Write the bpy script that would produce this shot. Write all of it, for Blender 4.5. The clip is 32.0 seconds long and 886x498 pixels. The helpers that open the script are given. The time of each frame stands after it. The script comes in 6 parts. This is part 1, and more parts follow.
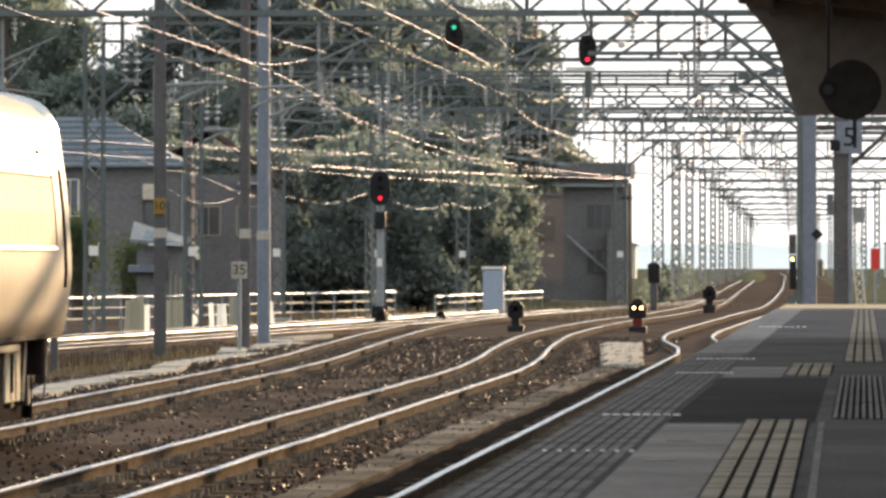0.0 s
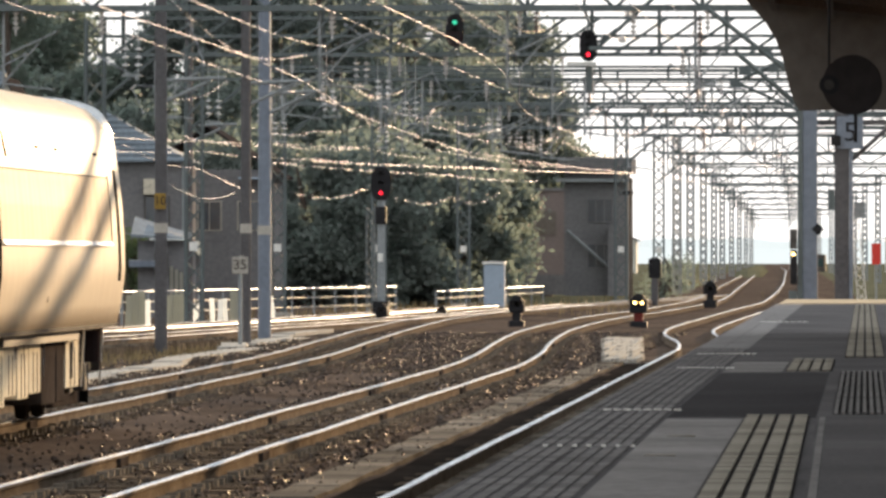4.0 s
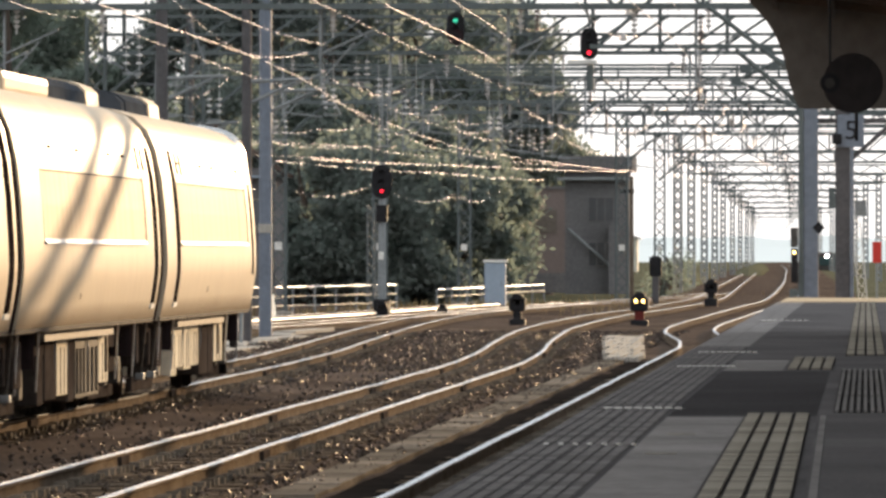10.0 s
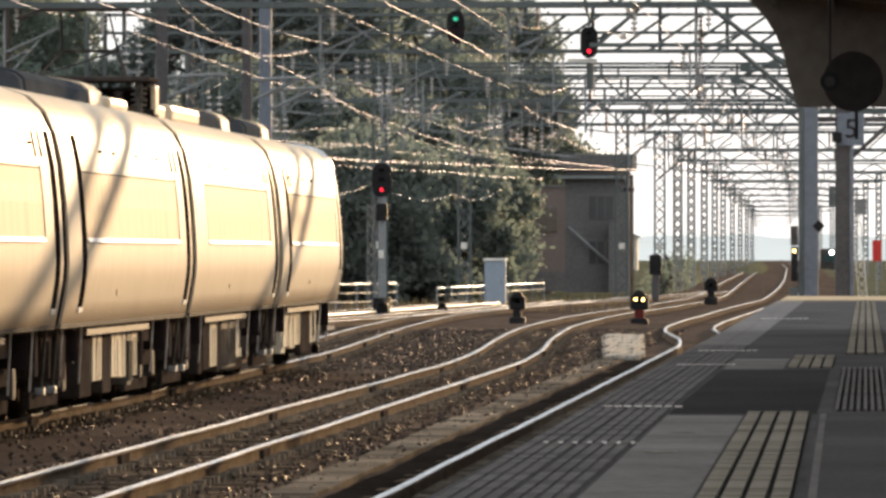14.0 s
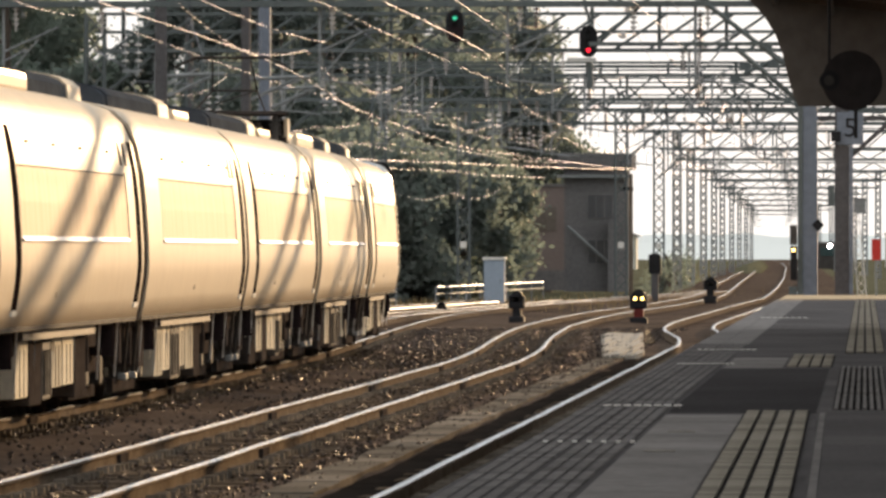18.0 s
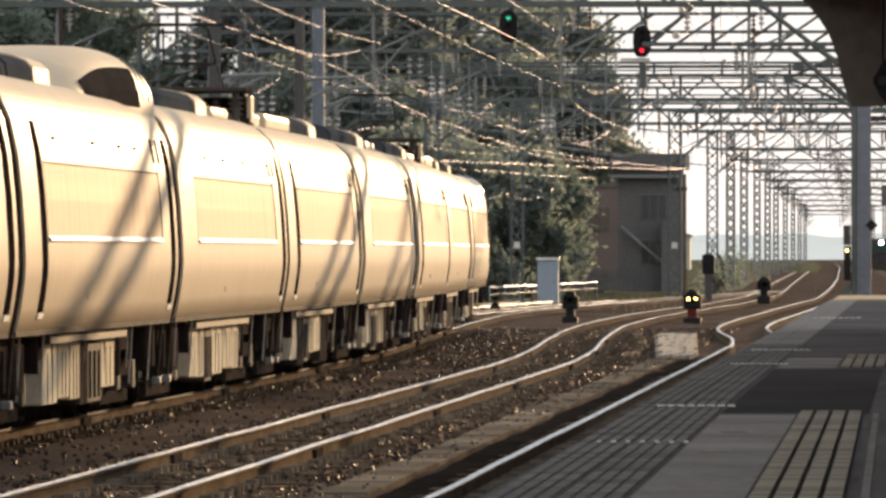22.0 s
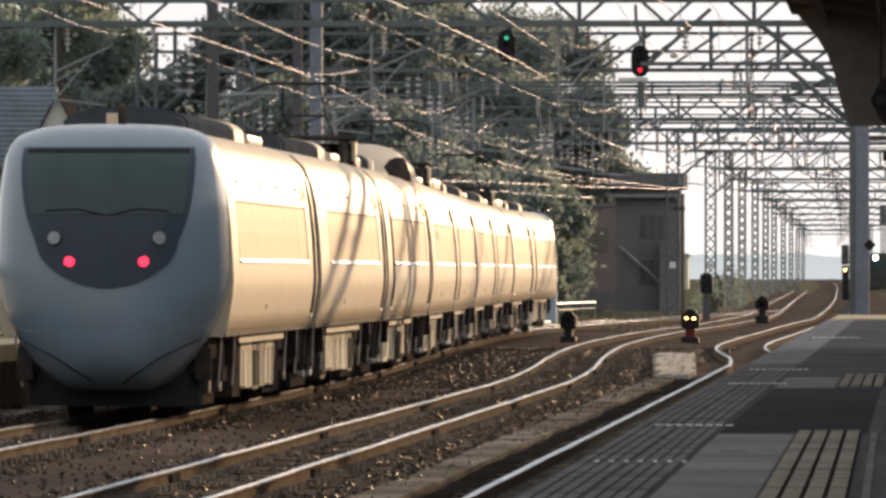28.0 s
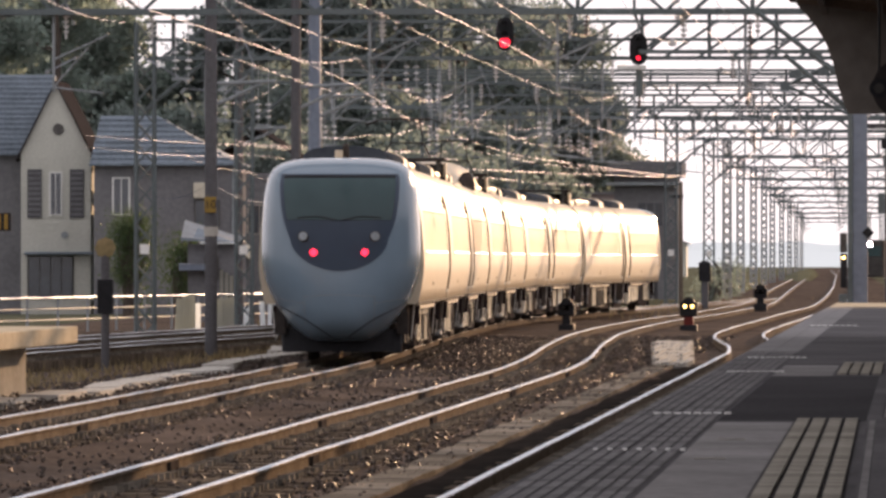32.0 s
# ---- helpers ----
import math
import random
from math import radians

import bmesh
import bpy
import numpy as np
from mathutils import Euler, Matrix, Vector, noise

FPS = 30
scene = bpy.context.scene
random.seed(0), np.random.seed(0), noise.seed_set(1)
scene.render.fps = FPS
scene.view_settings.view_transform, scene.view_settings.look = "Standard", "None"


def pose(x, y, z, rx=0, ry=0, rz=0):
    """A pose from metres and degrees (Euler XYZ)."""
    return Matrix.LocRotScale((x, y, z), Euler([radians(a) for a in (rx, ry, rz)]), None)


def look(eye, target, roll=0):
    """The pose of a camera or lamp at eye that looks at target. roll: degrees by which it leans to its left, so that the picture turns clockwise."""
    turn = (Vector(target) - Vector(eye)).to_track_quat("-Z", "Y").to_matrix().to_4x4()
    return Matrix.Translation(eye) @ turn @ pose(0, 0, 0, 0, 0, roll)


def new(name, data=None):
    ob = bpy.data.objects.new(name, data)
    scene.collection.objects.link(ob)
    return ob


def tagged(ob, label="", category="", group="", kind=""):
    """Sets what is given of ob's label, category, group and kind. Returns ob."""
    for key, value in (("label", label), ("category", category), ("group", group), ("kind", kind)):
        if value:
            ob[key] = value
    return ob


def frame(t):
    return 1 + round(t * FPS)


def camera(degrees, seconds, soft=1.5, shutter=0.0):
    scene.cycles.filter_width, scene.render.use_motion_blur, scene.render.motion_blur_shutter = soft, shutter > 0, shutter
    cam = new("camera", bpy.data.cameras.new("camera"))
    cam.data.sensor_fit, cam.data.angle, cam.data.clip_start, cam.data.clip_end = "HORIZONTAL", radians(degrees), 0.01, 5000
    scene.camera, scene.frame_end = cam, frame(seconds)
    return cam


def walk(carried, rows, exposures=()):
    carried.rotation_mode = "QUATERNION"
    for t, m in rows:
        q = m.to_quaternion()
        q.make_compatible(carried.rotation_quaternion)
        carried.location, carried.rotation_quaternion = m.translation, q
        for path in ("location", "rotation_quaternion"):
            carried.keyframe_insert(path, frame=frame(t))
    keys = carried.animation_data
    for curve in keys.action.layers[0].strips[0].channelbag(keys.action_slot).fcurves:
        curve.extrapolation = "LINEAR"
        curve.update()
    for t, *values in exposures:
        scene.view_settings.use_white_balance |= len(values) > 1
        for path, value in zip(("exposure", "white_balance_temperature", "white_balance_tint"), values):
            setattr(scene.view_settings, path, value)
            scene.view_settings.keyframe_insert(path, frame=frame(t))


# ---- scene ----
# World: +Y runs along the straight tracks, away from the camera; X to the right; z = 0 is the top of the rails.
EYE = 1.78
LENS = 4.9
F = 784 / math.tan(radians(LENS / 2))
cam = camera(LENS, 32.0, soft=3.0)


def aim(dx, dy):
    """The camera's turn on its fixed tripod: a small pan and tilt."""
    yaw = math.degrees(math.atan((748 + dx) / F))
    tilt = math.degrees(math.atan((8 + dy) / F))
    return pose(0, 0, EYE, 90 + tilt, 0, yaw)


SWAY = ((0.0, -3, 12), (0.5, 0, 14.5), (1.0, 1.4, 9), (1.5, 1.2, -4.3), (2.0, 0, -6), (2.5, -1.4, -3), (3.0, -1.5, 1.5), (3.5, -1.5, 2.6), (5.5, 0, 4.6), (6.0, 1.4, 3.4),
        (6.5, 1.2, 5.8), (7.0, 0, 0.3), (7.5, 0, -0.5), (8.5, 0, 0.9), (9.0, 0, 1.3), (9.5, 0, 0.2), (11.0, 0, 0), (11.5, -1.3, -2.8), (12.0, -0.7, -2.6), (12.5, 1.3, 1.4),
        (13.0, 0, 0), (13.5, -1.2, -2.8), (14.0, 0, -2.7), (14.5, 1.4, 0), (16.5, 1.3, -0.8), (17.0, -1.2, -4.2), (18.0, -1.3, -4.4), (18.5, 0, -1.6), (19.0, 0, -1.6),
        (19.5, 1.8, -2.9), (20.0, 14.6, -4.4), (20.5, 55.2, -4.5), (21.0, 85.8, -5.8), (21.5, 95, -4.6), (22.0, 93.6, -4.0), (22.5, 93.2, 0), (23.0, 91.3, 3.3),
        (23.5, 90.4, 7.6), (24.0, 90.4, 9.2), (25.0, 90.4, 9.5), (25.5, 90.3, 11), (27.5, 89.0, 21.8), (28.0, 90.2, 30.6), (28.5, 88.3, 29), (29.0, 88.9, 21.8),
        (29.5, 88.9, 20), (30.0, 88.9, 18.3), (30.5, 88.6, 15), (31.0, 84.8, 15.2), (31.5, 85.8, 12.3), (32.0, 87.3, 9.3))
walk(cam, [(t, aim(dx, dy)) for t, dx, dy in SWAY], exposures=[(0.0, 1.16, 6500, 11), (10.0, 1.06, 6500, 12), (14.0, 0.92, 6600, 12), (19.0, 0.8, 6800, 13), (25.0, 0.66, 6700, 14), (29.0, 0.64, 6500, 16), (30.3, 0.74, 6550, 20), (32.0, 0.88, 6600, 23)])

# ---- light: a low sun ahead and to the right, thin bright sky ----
SUN_AZ, SUN_EL = 19.0, 8.5
world = bpy.data.worlds.new("sky")
scene.world = world
world.use_nodes = True
wn = world.node_tree
bg = wn.nodes["Background"]
sky = wn.nodes.new("ShaderNodeTexSky")
sky.sky_type = "NISHITA"
sky.sun_disc = False
sky.sun_elevation, sky.sun_rotation = radians(SUN_EL), radians(SUN_AZ)
sky.air_density, sky.dust_density, sky.ozone_density = 1.0, 0.8, 1.5
pale = wn.nodes.new("ShaderNodeHueSaturation")
pale.inputs["Saturation"].default_value = 0.42
pale.inputs["Value"].default_value = 0.13
wn.links.new(sky.outputs[0], pale.inputs["Color"])
haze = wn.nodes.new("ShaderNodeMix")
haze.data_type, haze.blend_type = "RGBA", "ADD"
haze.inputs["Factor"].default_value = 1.0
haze.inputs["B"].default_value = (8.3, 8.5, 8.5, 1)
wn.links.new(pale.outputs[0], haze.inputs["A"])
wn.links.new(haze.outputs["Result"], bg.inputs[0])
bg.inputs[1].default_value = 0.06
sun_data = bpy.data.lights.new("sun", "SUN")
sun_data.energy, sun_data.angle, sun_data.color = 3.85, radians(0.6), (1.0, 0.69, 0.385)
sun_ob = new("sun", sun_data)
sun_ob.matrix_world = look((math.sin(radians(SUN_AZ)) * 50, math.cos(radians(SUN_AZ)) * 50, 50 * math.tan(radians(SUN_EL))), (0, 0, 0))


# ---- materials ----
def material(name, color, rough=0.7, metal=0.0, color2=None, grain=30.0, stain=1.2, bump=0.0, bump_scale=None, coord="Object", island=0.0, spec=0.5, coat=0.0, stretch=None, obj_random=0.0):
    """A procedural surface: two colours mixed by fine grain and by broad stains, with bump."""
    m = bpy.data.materials.new(name)
    m.use_nodes = True
    n, l = m.node_tree.nodes, m.node_tree.links
    b = n["Principled BSDF"]
    b.inputs["Roughness"].default_value, b.inputs["Metallic"].default_value = rough, metal
    b.inputs["Specular IOR Level"].default_value, b.inputs["Coat Weight"].default_value = spec, coat
    if coat:
        b.inputs["Coat Roughness"].default_value = 0.08
    color2 = color2 or [c * 0.7 for c in color]
    tc = n.new("ShaderNodeTexCoord")
    source = tc.outputs[coord]
    if stretch:
        mp = n.new("ShaderNodeMapping")
        mp.inputs["Scale"].default_value = stretch
        l.new(source, mp.inputs[0])
        source = mp.outputs[0]
    fine, broad = n.new("ShaderNodeTexNoise"), n.new("ShaderNodeTexNoise")
    fine.inputs["Scale"].default_value, fine.inputs["Detail"].default_value = grain, 3
    broad.inputs["Scale"].default_value, broad.inputs["Detail"].default_value = stain, 4
    l.new(source, fine.inputs["Vector"]), l.new(source, broad.inputs["Vector"])
    add = n.new("ShaderNodeMath")
    add.operation = "MULTIPLY_ADD"
    add.inputs[1].default_value = 0.5
    half = n.new("ShaderNodeMath")
    half.operation = "MULTIPLY"
    half.inputs[1].default_value = 0.5
    l.new(fine.outputs["Fac"], add.inputs[0]), l.new(broad.outputs["Fac"], half.inputs[0]), l.new(half.outputs[0], add.inputs[2])
    ramp = n.new("ShaderNodeValToRGB")
    ramp.color_ramp.elements[0].position, ramp.color_ramp.elements[1].position = 0.36, 0.64
    ramp.color_ramp.elements[0].color, ramp.color_ramp.elements[1].color = (*color2, 1), (*color, 1)
    l.new(add.outputs[0], ramp.inputs[0])
    out = ramp.outputs[0]
    if island or obj_random:
        if island:
            src = n.new("ShaderNodeNewGeometry").outputs["Random Per Island"]
        else:
            src = n.new("ShaderNodeObjectInfo").outputs["Random"]
        hsv = n.new("ShaderNodeHueSaturation")
        mr = n.new("ShaderNodeMapRange")
        amount = island or obj_random
        mr.inputs["To Min"].default_value, mr.inputs["To Max"].default_value = 1 - amount, 1 + amount
        l.new(src, mr.inputs["Value"]), l.new(mr.outputs[0], hsv.inputs["Value"]), l.new(out, hsv.inputs["Color"])
        out = hsv.outputs[0]
    l.new(out, b.inputs["Base Color"])
    if bump:
        bp = n.new("ShaderNodeBump")
        bp.inputs["Strength"].default_value, bp.inputs["Distance"].default_value = bump, 0.02
        if bump_scale:
            bn = n.new("ShaderNodeTexNoise")
            bn.inputs["Scale"].default_value, bn.inputs["Detail"].default_value = bump_scale, 3
            l.new(source, bn.inputs["Vector"])
            l.new(bn.outputs["Fac"], bp.inputs["Height"])
        else:
            l.new(fine.outputs["Fac"], bp.inputs["Height"])
        l.new(bp.outputs[0], b.inputs["Normal"])
    return m


def glow(name, color, strength):
    m = bpy.data.materials.new(name)
    m.use_nodes = True
    b = m.node_tree.nodes["Principled BSDF"]
    b.inputs["Base Color"].default_value = (*color, 1)
    b.inputs["Emission Color"].default_value, b.inputs["Emission Strength"].default_value = (*color, 1), strength
    return m


M = {}
M["ground"] = material("dry_ground", (0.09, 0.062, 0.042), 0.95, 0, (0.045, 0.032, 0.023), 14, 0.35, 0.8, 40, spec=0.05)
M["ballast"] = material("ballast", (0.13, 0.102, 0.085), 1.0, 0, (0.045, 0.036, 0.03), 9, 0.16, 1.0, 22, spec=0.0)
M["field"] = material("rough_field", (0.13, 0.13, 0.09), 1.0, 0, (0.07, 0.072, 0.05), 0.6, 0.03, 0.3, spec=0.0)
M["stone"] = material("ballast_stone", (0.085, 0.066, 0.056), 0.5, 0, (0.035, 0.027, 0.023), 30, 2, 0.3, island=0.6, spec=0.1)
M["rail_side"] = material("rusty_rail", (0.19, 0.155, 0.122), 1.0, 0, (0.095, 0.076, 0.06), 25, 1.5, 0.4, spec=0.0)
M["rail_top"] = material("polished_rail", (0.47, 0.5, 0.54), 0.22, 1.0, (0.28, 0.29, 0.31), 4, 0.8, stretch=(1, 0.12, 1))
# Siding rails' glint: brighter metal than rail_top, dark patches breaking it up.
M["rail_glint"] = material("glint_bright_rail", (1.0, 1.0, 1.0), 0.34, 1.0, (0.3, 0.3, 0.3), 3.0, 1.2, stretch=(1, 0.05, 1))
M["sleeper"] = material("concrete_sleeper", (0.15, 0.12, 0.092), 1.0, 0, (0.075, 0.06, 0.046), 20, 1.5, 0.5, obj_random=0.3, spec=0.0)
M["asphalt"] = material("asphalt", (0.14, 0.136, 0.14), 1.0, 0, (0.08, 0.078, 0.08), 60, 0.9, 0.4, spec=0.0, stretch=(0.7, 0.4, 1))
M["fresh_asphalt"] = material("fresh_asphalt", (0.075, 0.073, 0.076), 1.0, 0, (0.045, 0.044, 0.046), 60, 0.7, 0.4, spec=0.0, stretch=(0.7, 0.3, 1))
M["slab"] = material("platform_slab", (0.25, 0.243, 0.24), 1.0, 0, (0.14, 0.136, 0.134), 30, 1.0, 0.4, obj_random=0.18, spec=0.0, stretch=(0.6, 0.6, 1))
M["tile"] = material("edge_tile", (0.235, 0.23, 0.23), 1.0, 0, (0.14, 0.137, 0.137), 40, 1.0, 0.4, obj_random=0.22, spec=0.0)
M["tactile"] = material("tactile_yellow", (0.32, 0.3, 0.258), 1.0, 0, (0.228, 0.212, 0.18), 30, 1.2, 0.3, obj_random=0.2, spec=0.0)
M["concrete"] = material("concrete", (0.4, 0.375, 0.335), 0.95, 0, (0.24, 0.225, 0.2), 12, 0.7, 0.5, spec=0.0)
M["sandy"] = material("sandy_concrete", (0.55, 0.47, 0.35), 0.95, 0, (0.38, 0.32, 0.23), 12, 0.7, 0.4, spec=0.0)
# White train: sun's warmth put into the sides, blue shade into the nose.
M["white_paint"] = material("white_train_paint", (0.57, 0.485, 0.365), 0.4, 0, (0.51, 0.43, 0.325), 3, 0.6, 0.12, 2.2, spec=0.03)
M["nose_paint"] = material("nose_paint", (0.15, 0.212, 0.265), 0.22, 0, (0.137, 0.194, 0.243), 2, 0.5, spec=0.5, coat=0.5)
M["roof_grey"] = material("roof_grey", (0.065, 0.075, 0.09), 0.8, 0, (0.042, 0.049, 0.06), 6, 0.8, spec=0.0)
M["grey_sill"] = material("grey_sill_paint", (0.13, 0.125, 0.12), 0.7, 0, (0.09, 0.085, 0.08), 8, 0.9, spec=0.05)
M["seam"] = material("panel_seam", (0.2, 0.21, 0.22), 0.8, 0, (0.15, 0.16, 0.17), 9, 1, spec=0.0)
# Low sun's reflection put into the window colour, cream-tan with upright streaks.
M["window"] = material("sun_reflection_window", (0.52, 0.405, 0.295), 0.55, 0, (0.44, 0.335, 0.225), 2.6, 0.8, 0.01, 0.8, spec=0.018, stretch=(1, 2.2, 0.25))
M["windscreen"] = material("windscreen_glass", (0.03, 0.062, 0.066), 0.08, 0, (0.022, 0.048, 0.052), 2, 0.6, spec=0.35)
M["mask"] = material("dark_blue_mask", (0.032, 0.05, 0.078), 0.3, 0, (0.027, 0.042, 0.067), 3, 0.6, spec=0.3)
M["gangway"] = material("dark_rubber", (0.022, 0.015, 0.016), 0.9, 0, (0.013, 0.01, 0.01), 20, 2, spec=0.0)
M["under"] = material("underframe", (0.07, 0.06, 0.056), 0.9, 0, (0.035, 0.03, 0.028), 9, 1.2, spec=0.0)
M["box_cream"] = material("equipment_box", (0.76, 0.71, 0.58), 0.8, 0, (0.58, 0.53, 0.43), 10, 1.5, obj_random=0.25, spec=0.0)
M["box_grey"] = material("equipment_grey", (0.11, 0.105, 0.1), 0.8, 0, (0.055, 0.052, 0.05), 10, 1.5, obj_random=0.3, spec=0.02)
M["steel"] = material("galvanised_steel", (0.3, 0.325, 0.34), 0.6, 0.1, (0.2, 0.22, 0.23), 15, 0.8, 0.2, spec=0.1)
M["steel_teal"] = material("green_grey_steel", (0.14, 0.165, 0.17), 0.8, 0.0, (0.1, 0.118, 0.122), 15, 0.8, 0.2, spec=0.05)
M["steel_blue"] = material("blue_grey_steel", (0.18, 0.215, 0.27), 0.55, 0.0, (0.135, 0.16, 0.205), 8, 0.8, 0.2, spec=0.3)
M["pole_dark"] = material("dark_concrete_pole", (0.12, 0.118, 0.125), 0.85, 0, (0.08, 0.078, 0.083), 15, 0.7, 0.3, spec=0.1)
M["black"] = material("black_paint", (0.025, 0.025, 0.028), 0.6, 0, (0.016, 0.016, 0.018), 8, 1, spec=0.1)
M["wire"] = material("bare_wire", (0.05, 0.068, 0.12), 0.4, 1.0, (0.011, 0.015, 0.026), 3, 1.1)
M["wire_dark"] = material("dark_cable", (0.04, 0.04, 0.045), 0.6, 0, (0.03, 0.03, 0.03), 20, 2)
M["bright_pipe"] = material("galvanised_pipe", (0.36, 0.38, 0.42), 0.42, 1.0, (0.14, 0.15, 0.16), 5, 1.5)
M["fence_pipe"] = material("bright_galvanised_pipe", (0.4, 0.43, 0.48), 0.4, 1.0, (0.07, 0.075, 0.085), 2, 0.9)
# cool tint at grazing angles, whitens the warm sun's glints on bare metal
for key, tint in (("wire", (0.86, 0.88, 1.0)), ("fence_pipe", (0.85, 0.9, 1.0)), ("rail_glint", (0.88, 0.93, 1.0)), ("rail_top", (0.88, 0.93, 1.0)), ("bright_pipe", (0.85, 0.9, 1.0))):
    M[key].node_tree.nodes["Principled BSDF"].inputs["Specular Tint"].default_value = (*tint, 1)
# Shade beside the platform put into a near-black ballast colour.
M["oily_bed"] = material("shaded_trackbed", (0.03, 0.026, 0.024), 1.0, 0, (0.012, 0.011, 0.01), 9, 0.4, 0.9, 24, spec=0.0)
M["porcelain_brown"] = material("brown_porcelain", (0.09, 0.06, 0.05), 0.3, 0, (0.06, 0.04, 0.034), 20, 2, spec=0.5)
M["porcelain"] = material("porcelain", (0.6, 0.6, 0.61), 0.3, 0, (0.5, 0.5, 0.5), 20, 2, spec=0.25)


def foliage(name, color, color2, through_color, amount):
    """Leaves: part of the light shines through them."""
    m = material(name, color, 0.6, 0, color2, 0.9, 0.12, island=0.14, spec=0.1)
    n, l = m.node_tree.nodes, m.node_tree.links
    tr, mix = n.new("ShaderNodeBsdfTranslucent"), n.new("ShaderNodeMixShader")
    tr.inputs["Color"].default_value = (*through_color, 1)
    mix.inputs[0].default_value = amount
    out = n["Material Output"]
    l.new(n["Principled BSDF"].outputs[0], mix.inputs[1]), l.new(tr.outputs[0], mix.inputs[2]), l.new(mix.outputs[0], out.inputs[0])
    return m


# Distance haze put into these three: paler, greyer leaves passing more light.
M["leaf"] = foliage("leaves", (0.13, 0.145, 0.128), (0.118, 0.132, 0.115), (0.31, 0.4, 0.35), 0.47)
M["leaf_pine"] = foliage("pine_leaves", (0.132, 0.145, 0.142), (0.12, 0.132, 0.13), (0.31, 0.39, 0.37), 0.47)
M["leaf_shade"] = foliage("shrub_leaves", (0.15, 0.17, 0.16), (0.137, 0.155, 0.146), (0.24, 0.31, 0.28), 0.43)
M["bush"] = foliage("bush_leaves", (0.075, 0.105, 0.055), (0.055, 0.08, 0.04), (0.1, 0.15, 0.06), 0.3)
# Light put into the sheet colours: a sunlit one and a half-lit copy.
M["sheet"] = foliage("thin_white_sheet", (0.8, 0.8, 0.78), (0.7, 0.7, 0.68), (0.9, 0.95, 0.98), 0.6)
M["sheet_dull"] = foliage("half_lit_sheet", (0.5, 0.48, 0.4), (0.36, 0.34, 0.28), (0.4, 0.44, 0.4), 0.42)
M["bark"] = material("bark", (0.09, 0.07, 0.055), 0.95, 0, (0.045, 0.035, 0.03), 9, 1, 0.8)
M["grass"] = material("dry_grass", (0.3, 0.22, 0.11), 0.9, 0, (0.14, 0.11, 0.05), 6, 0.8, island=0.4)
M["white_wall"] = material("white_boards", (0.56, 0.56, 0.5), 0.8, 0, (0.46, 0.46, 0.41), 10, 0.6, 0.2, spec=0.05)
M["roof_blue"] = material("blue_grey_roof_tile", (0.2, 0.24, 0.28), 0.7, 0, (0.12, 0.145, 0.17), 8, 0.8, 0.4, spec=0.05)
M["brown_wall"] = material("brown_wall", (0.25, 0.212, 0.205), 0.9, 0, (0.205, 0.172, 0.166), 6, 0.5, 0.2, spec=0.1)
M["dark_wall"] = material("dark_grey_wall", (0.2, 0.2, 0.208), 0.95, 0, (0.14, 0.14, 0.146), 6, 0.5, 0.2, spec=0.0)
M["canopy"] = material("canopy_boards", (0.17, 0.125, 0.1), 1.0, 0, (0.1, 0.074, 0.06), 9, 0.8, 0.3, stretch=(4, 0.3, 4), spec=0.0)
M["canopy_side"] = material("canopy_panel", (0.2, 0.18, 0.165), 0.9, 0, (0.14, 0.125, 0.11), 6, 0.5, 0.2, spec=0.0)
M["yellow"] = material("yellow_plate", (0.29, 0.19, 0.05), 0.6, 0, (0.22, 0.14, 0.035), 8, 1, spec=0.1)
M["trough"] = material("weathered_trough", (0.2, 0.178, 0.15), 1.0, 0, (0.11, 0.097, 0.082), 12, 0.7, 0.5, obj_random=0.35, spec=0.0)
M["roof_dark"] = material("dark_verge_board", (0.045, 0.04, 0.04), 1.0, 0, (0.03, 0.027, 0.027), 9, 1, spec=0.0)
M["white_plate"] = material("white_plate", (0.78, 0.78, 0.75), 0.45, 0, (0.66, 0.66, 0.63), 8, 1)
M["red_plate"] = material("red_plate", (0.55, 0.03, 0.02), 0.5, 0, (0.45, 0.022, 0.018), 8, 1)
M["red_dark"] = material("dull_red_paint", (0.16, 0.03, 0.025), 0.7, 0, (0.1, 0.022, 0.02), 8, 1, spec=0.1)
M["pale_concrete"] = material("pale_concrete", (0.46, 0.44, 0.4), 0.95, 0, (0.33, 0.315, 0.285), 12, 0.7, 0.4, spec=0.0)
M["cabinet"] = material("pale_blue_cabinet", (0.34, 0.415, 0.51), 0.5, 0, (0.29, 0.36, 0.44), 6, 0.8, spec=0.2)
# Distance haze put into the hills' pale colour and faint glow.
M["hill"] = material("hazed_hill", (0.5, 0.53, 0.53), 0.95, 0, (0.44, 0.47, 0.47), 0.05, 0.01, spec=0.0)
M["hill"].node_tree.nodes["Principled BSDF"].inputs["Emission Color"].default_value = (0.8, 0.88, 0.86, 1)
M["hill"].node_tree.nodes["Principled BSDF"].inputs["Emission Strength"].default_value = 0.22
M["pane"] = material("house_pane", (0.06, 0.07, 0.085), 0.1, 0, (0.045, 0.05, 0.06), 3, 0.8, spec=0.8)
M["red_lamp"] = glow("red_lamp", (1.0, 0.02, 0.045), 1.3)
M["tail_lamp"] = glow("tail_lamp", (1.0, 0.025, 0.06), 1.7)
M["yellow_lamp"] = glow("yellow_lamp", (1.0, 0.66, 0.2), 5)
M["green_lamp"] = glow("green_lamp", (0.05, 0.75, 0.45), 0.35)
M["white_lamp"] = glow("head_lamp", (1.0, 0.95, 0.88), 30)


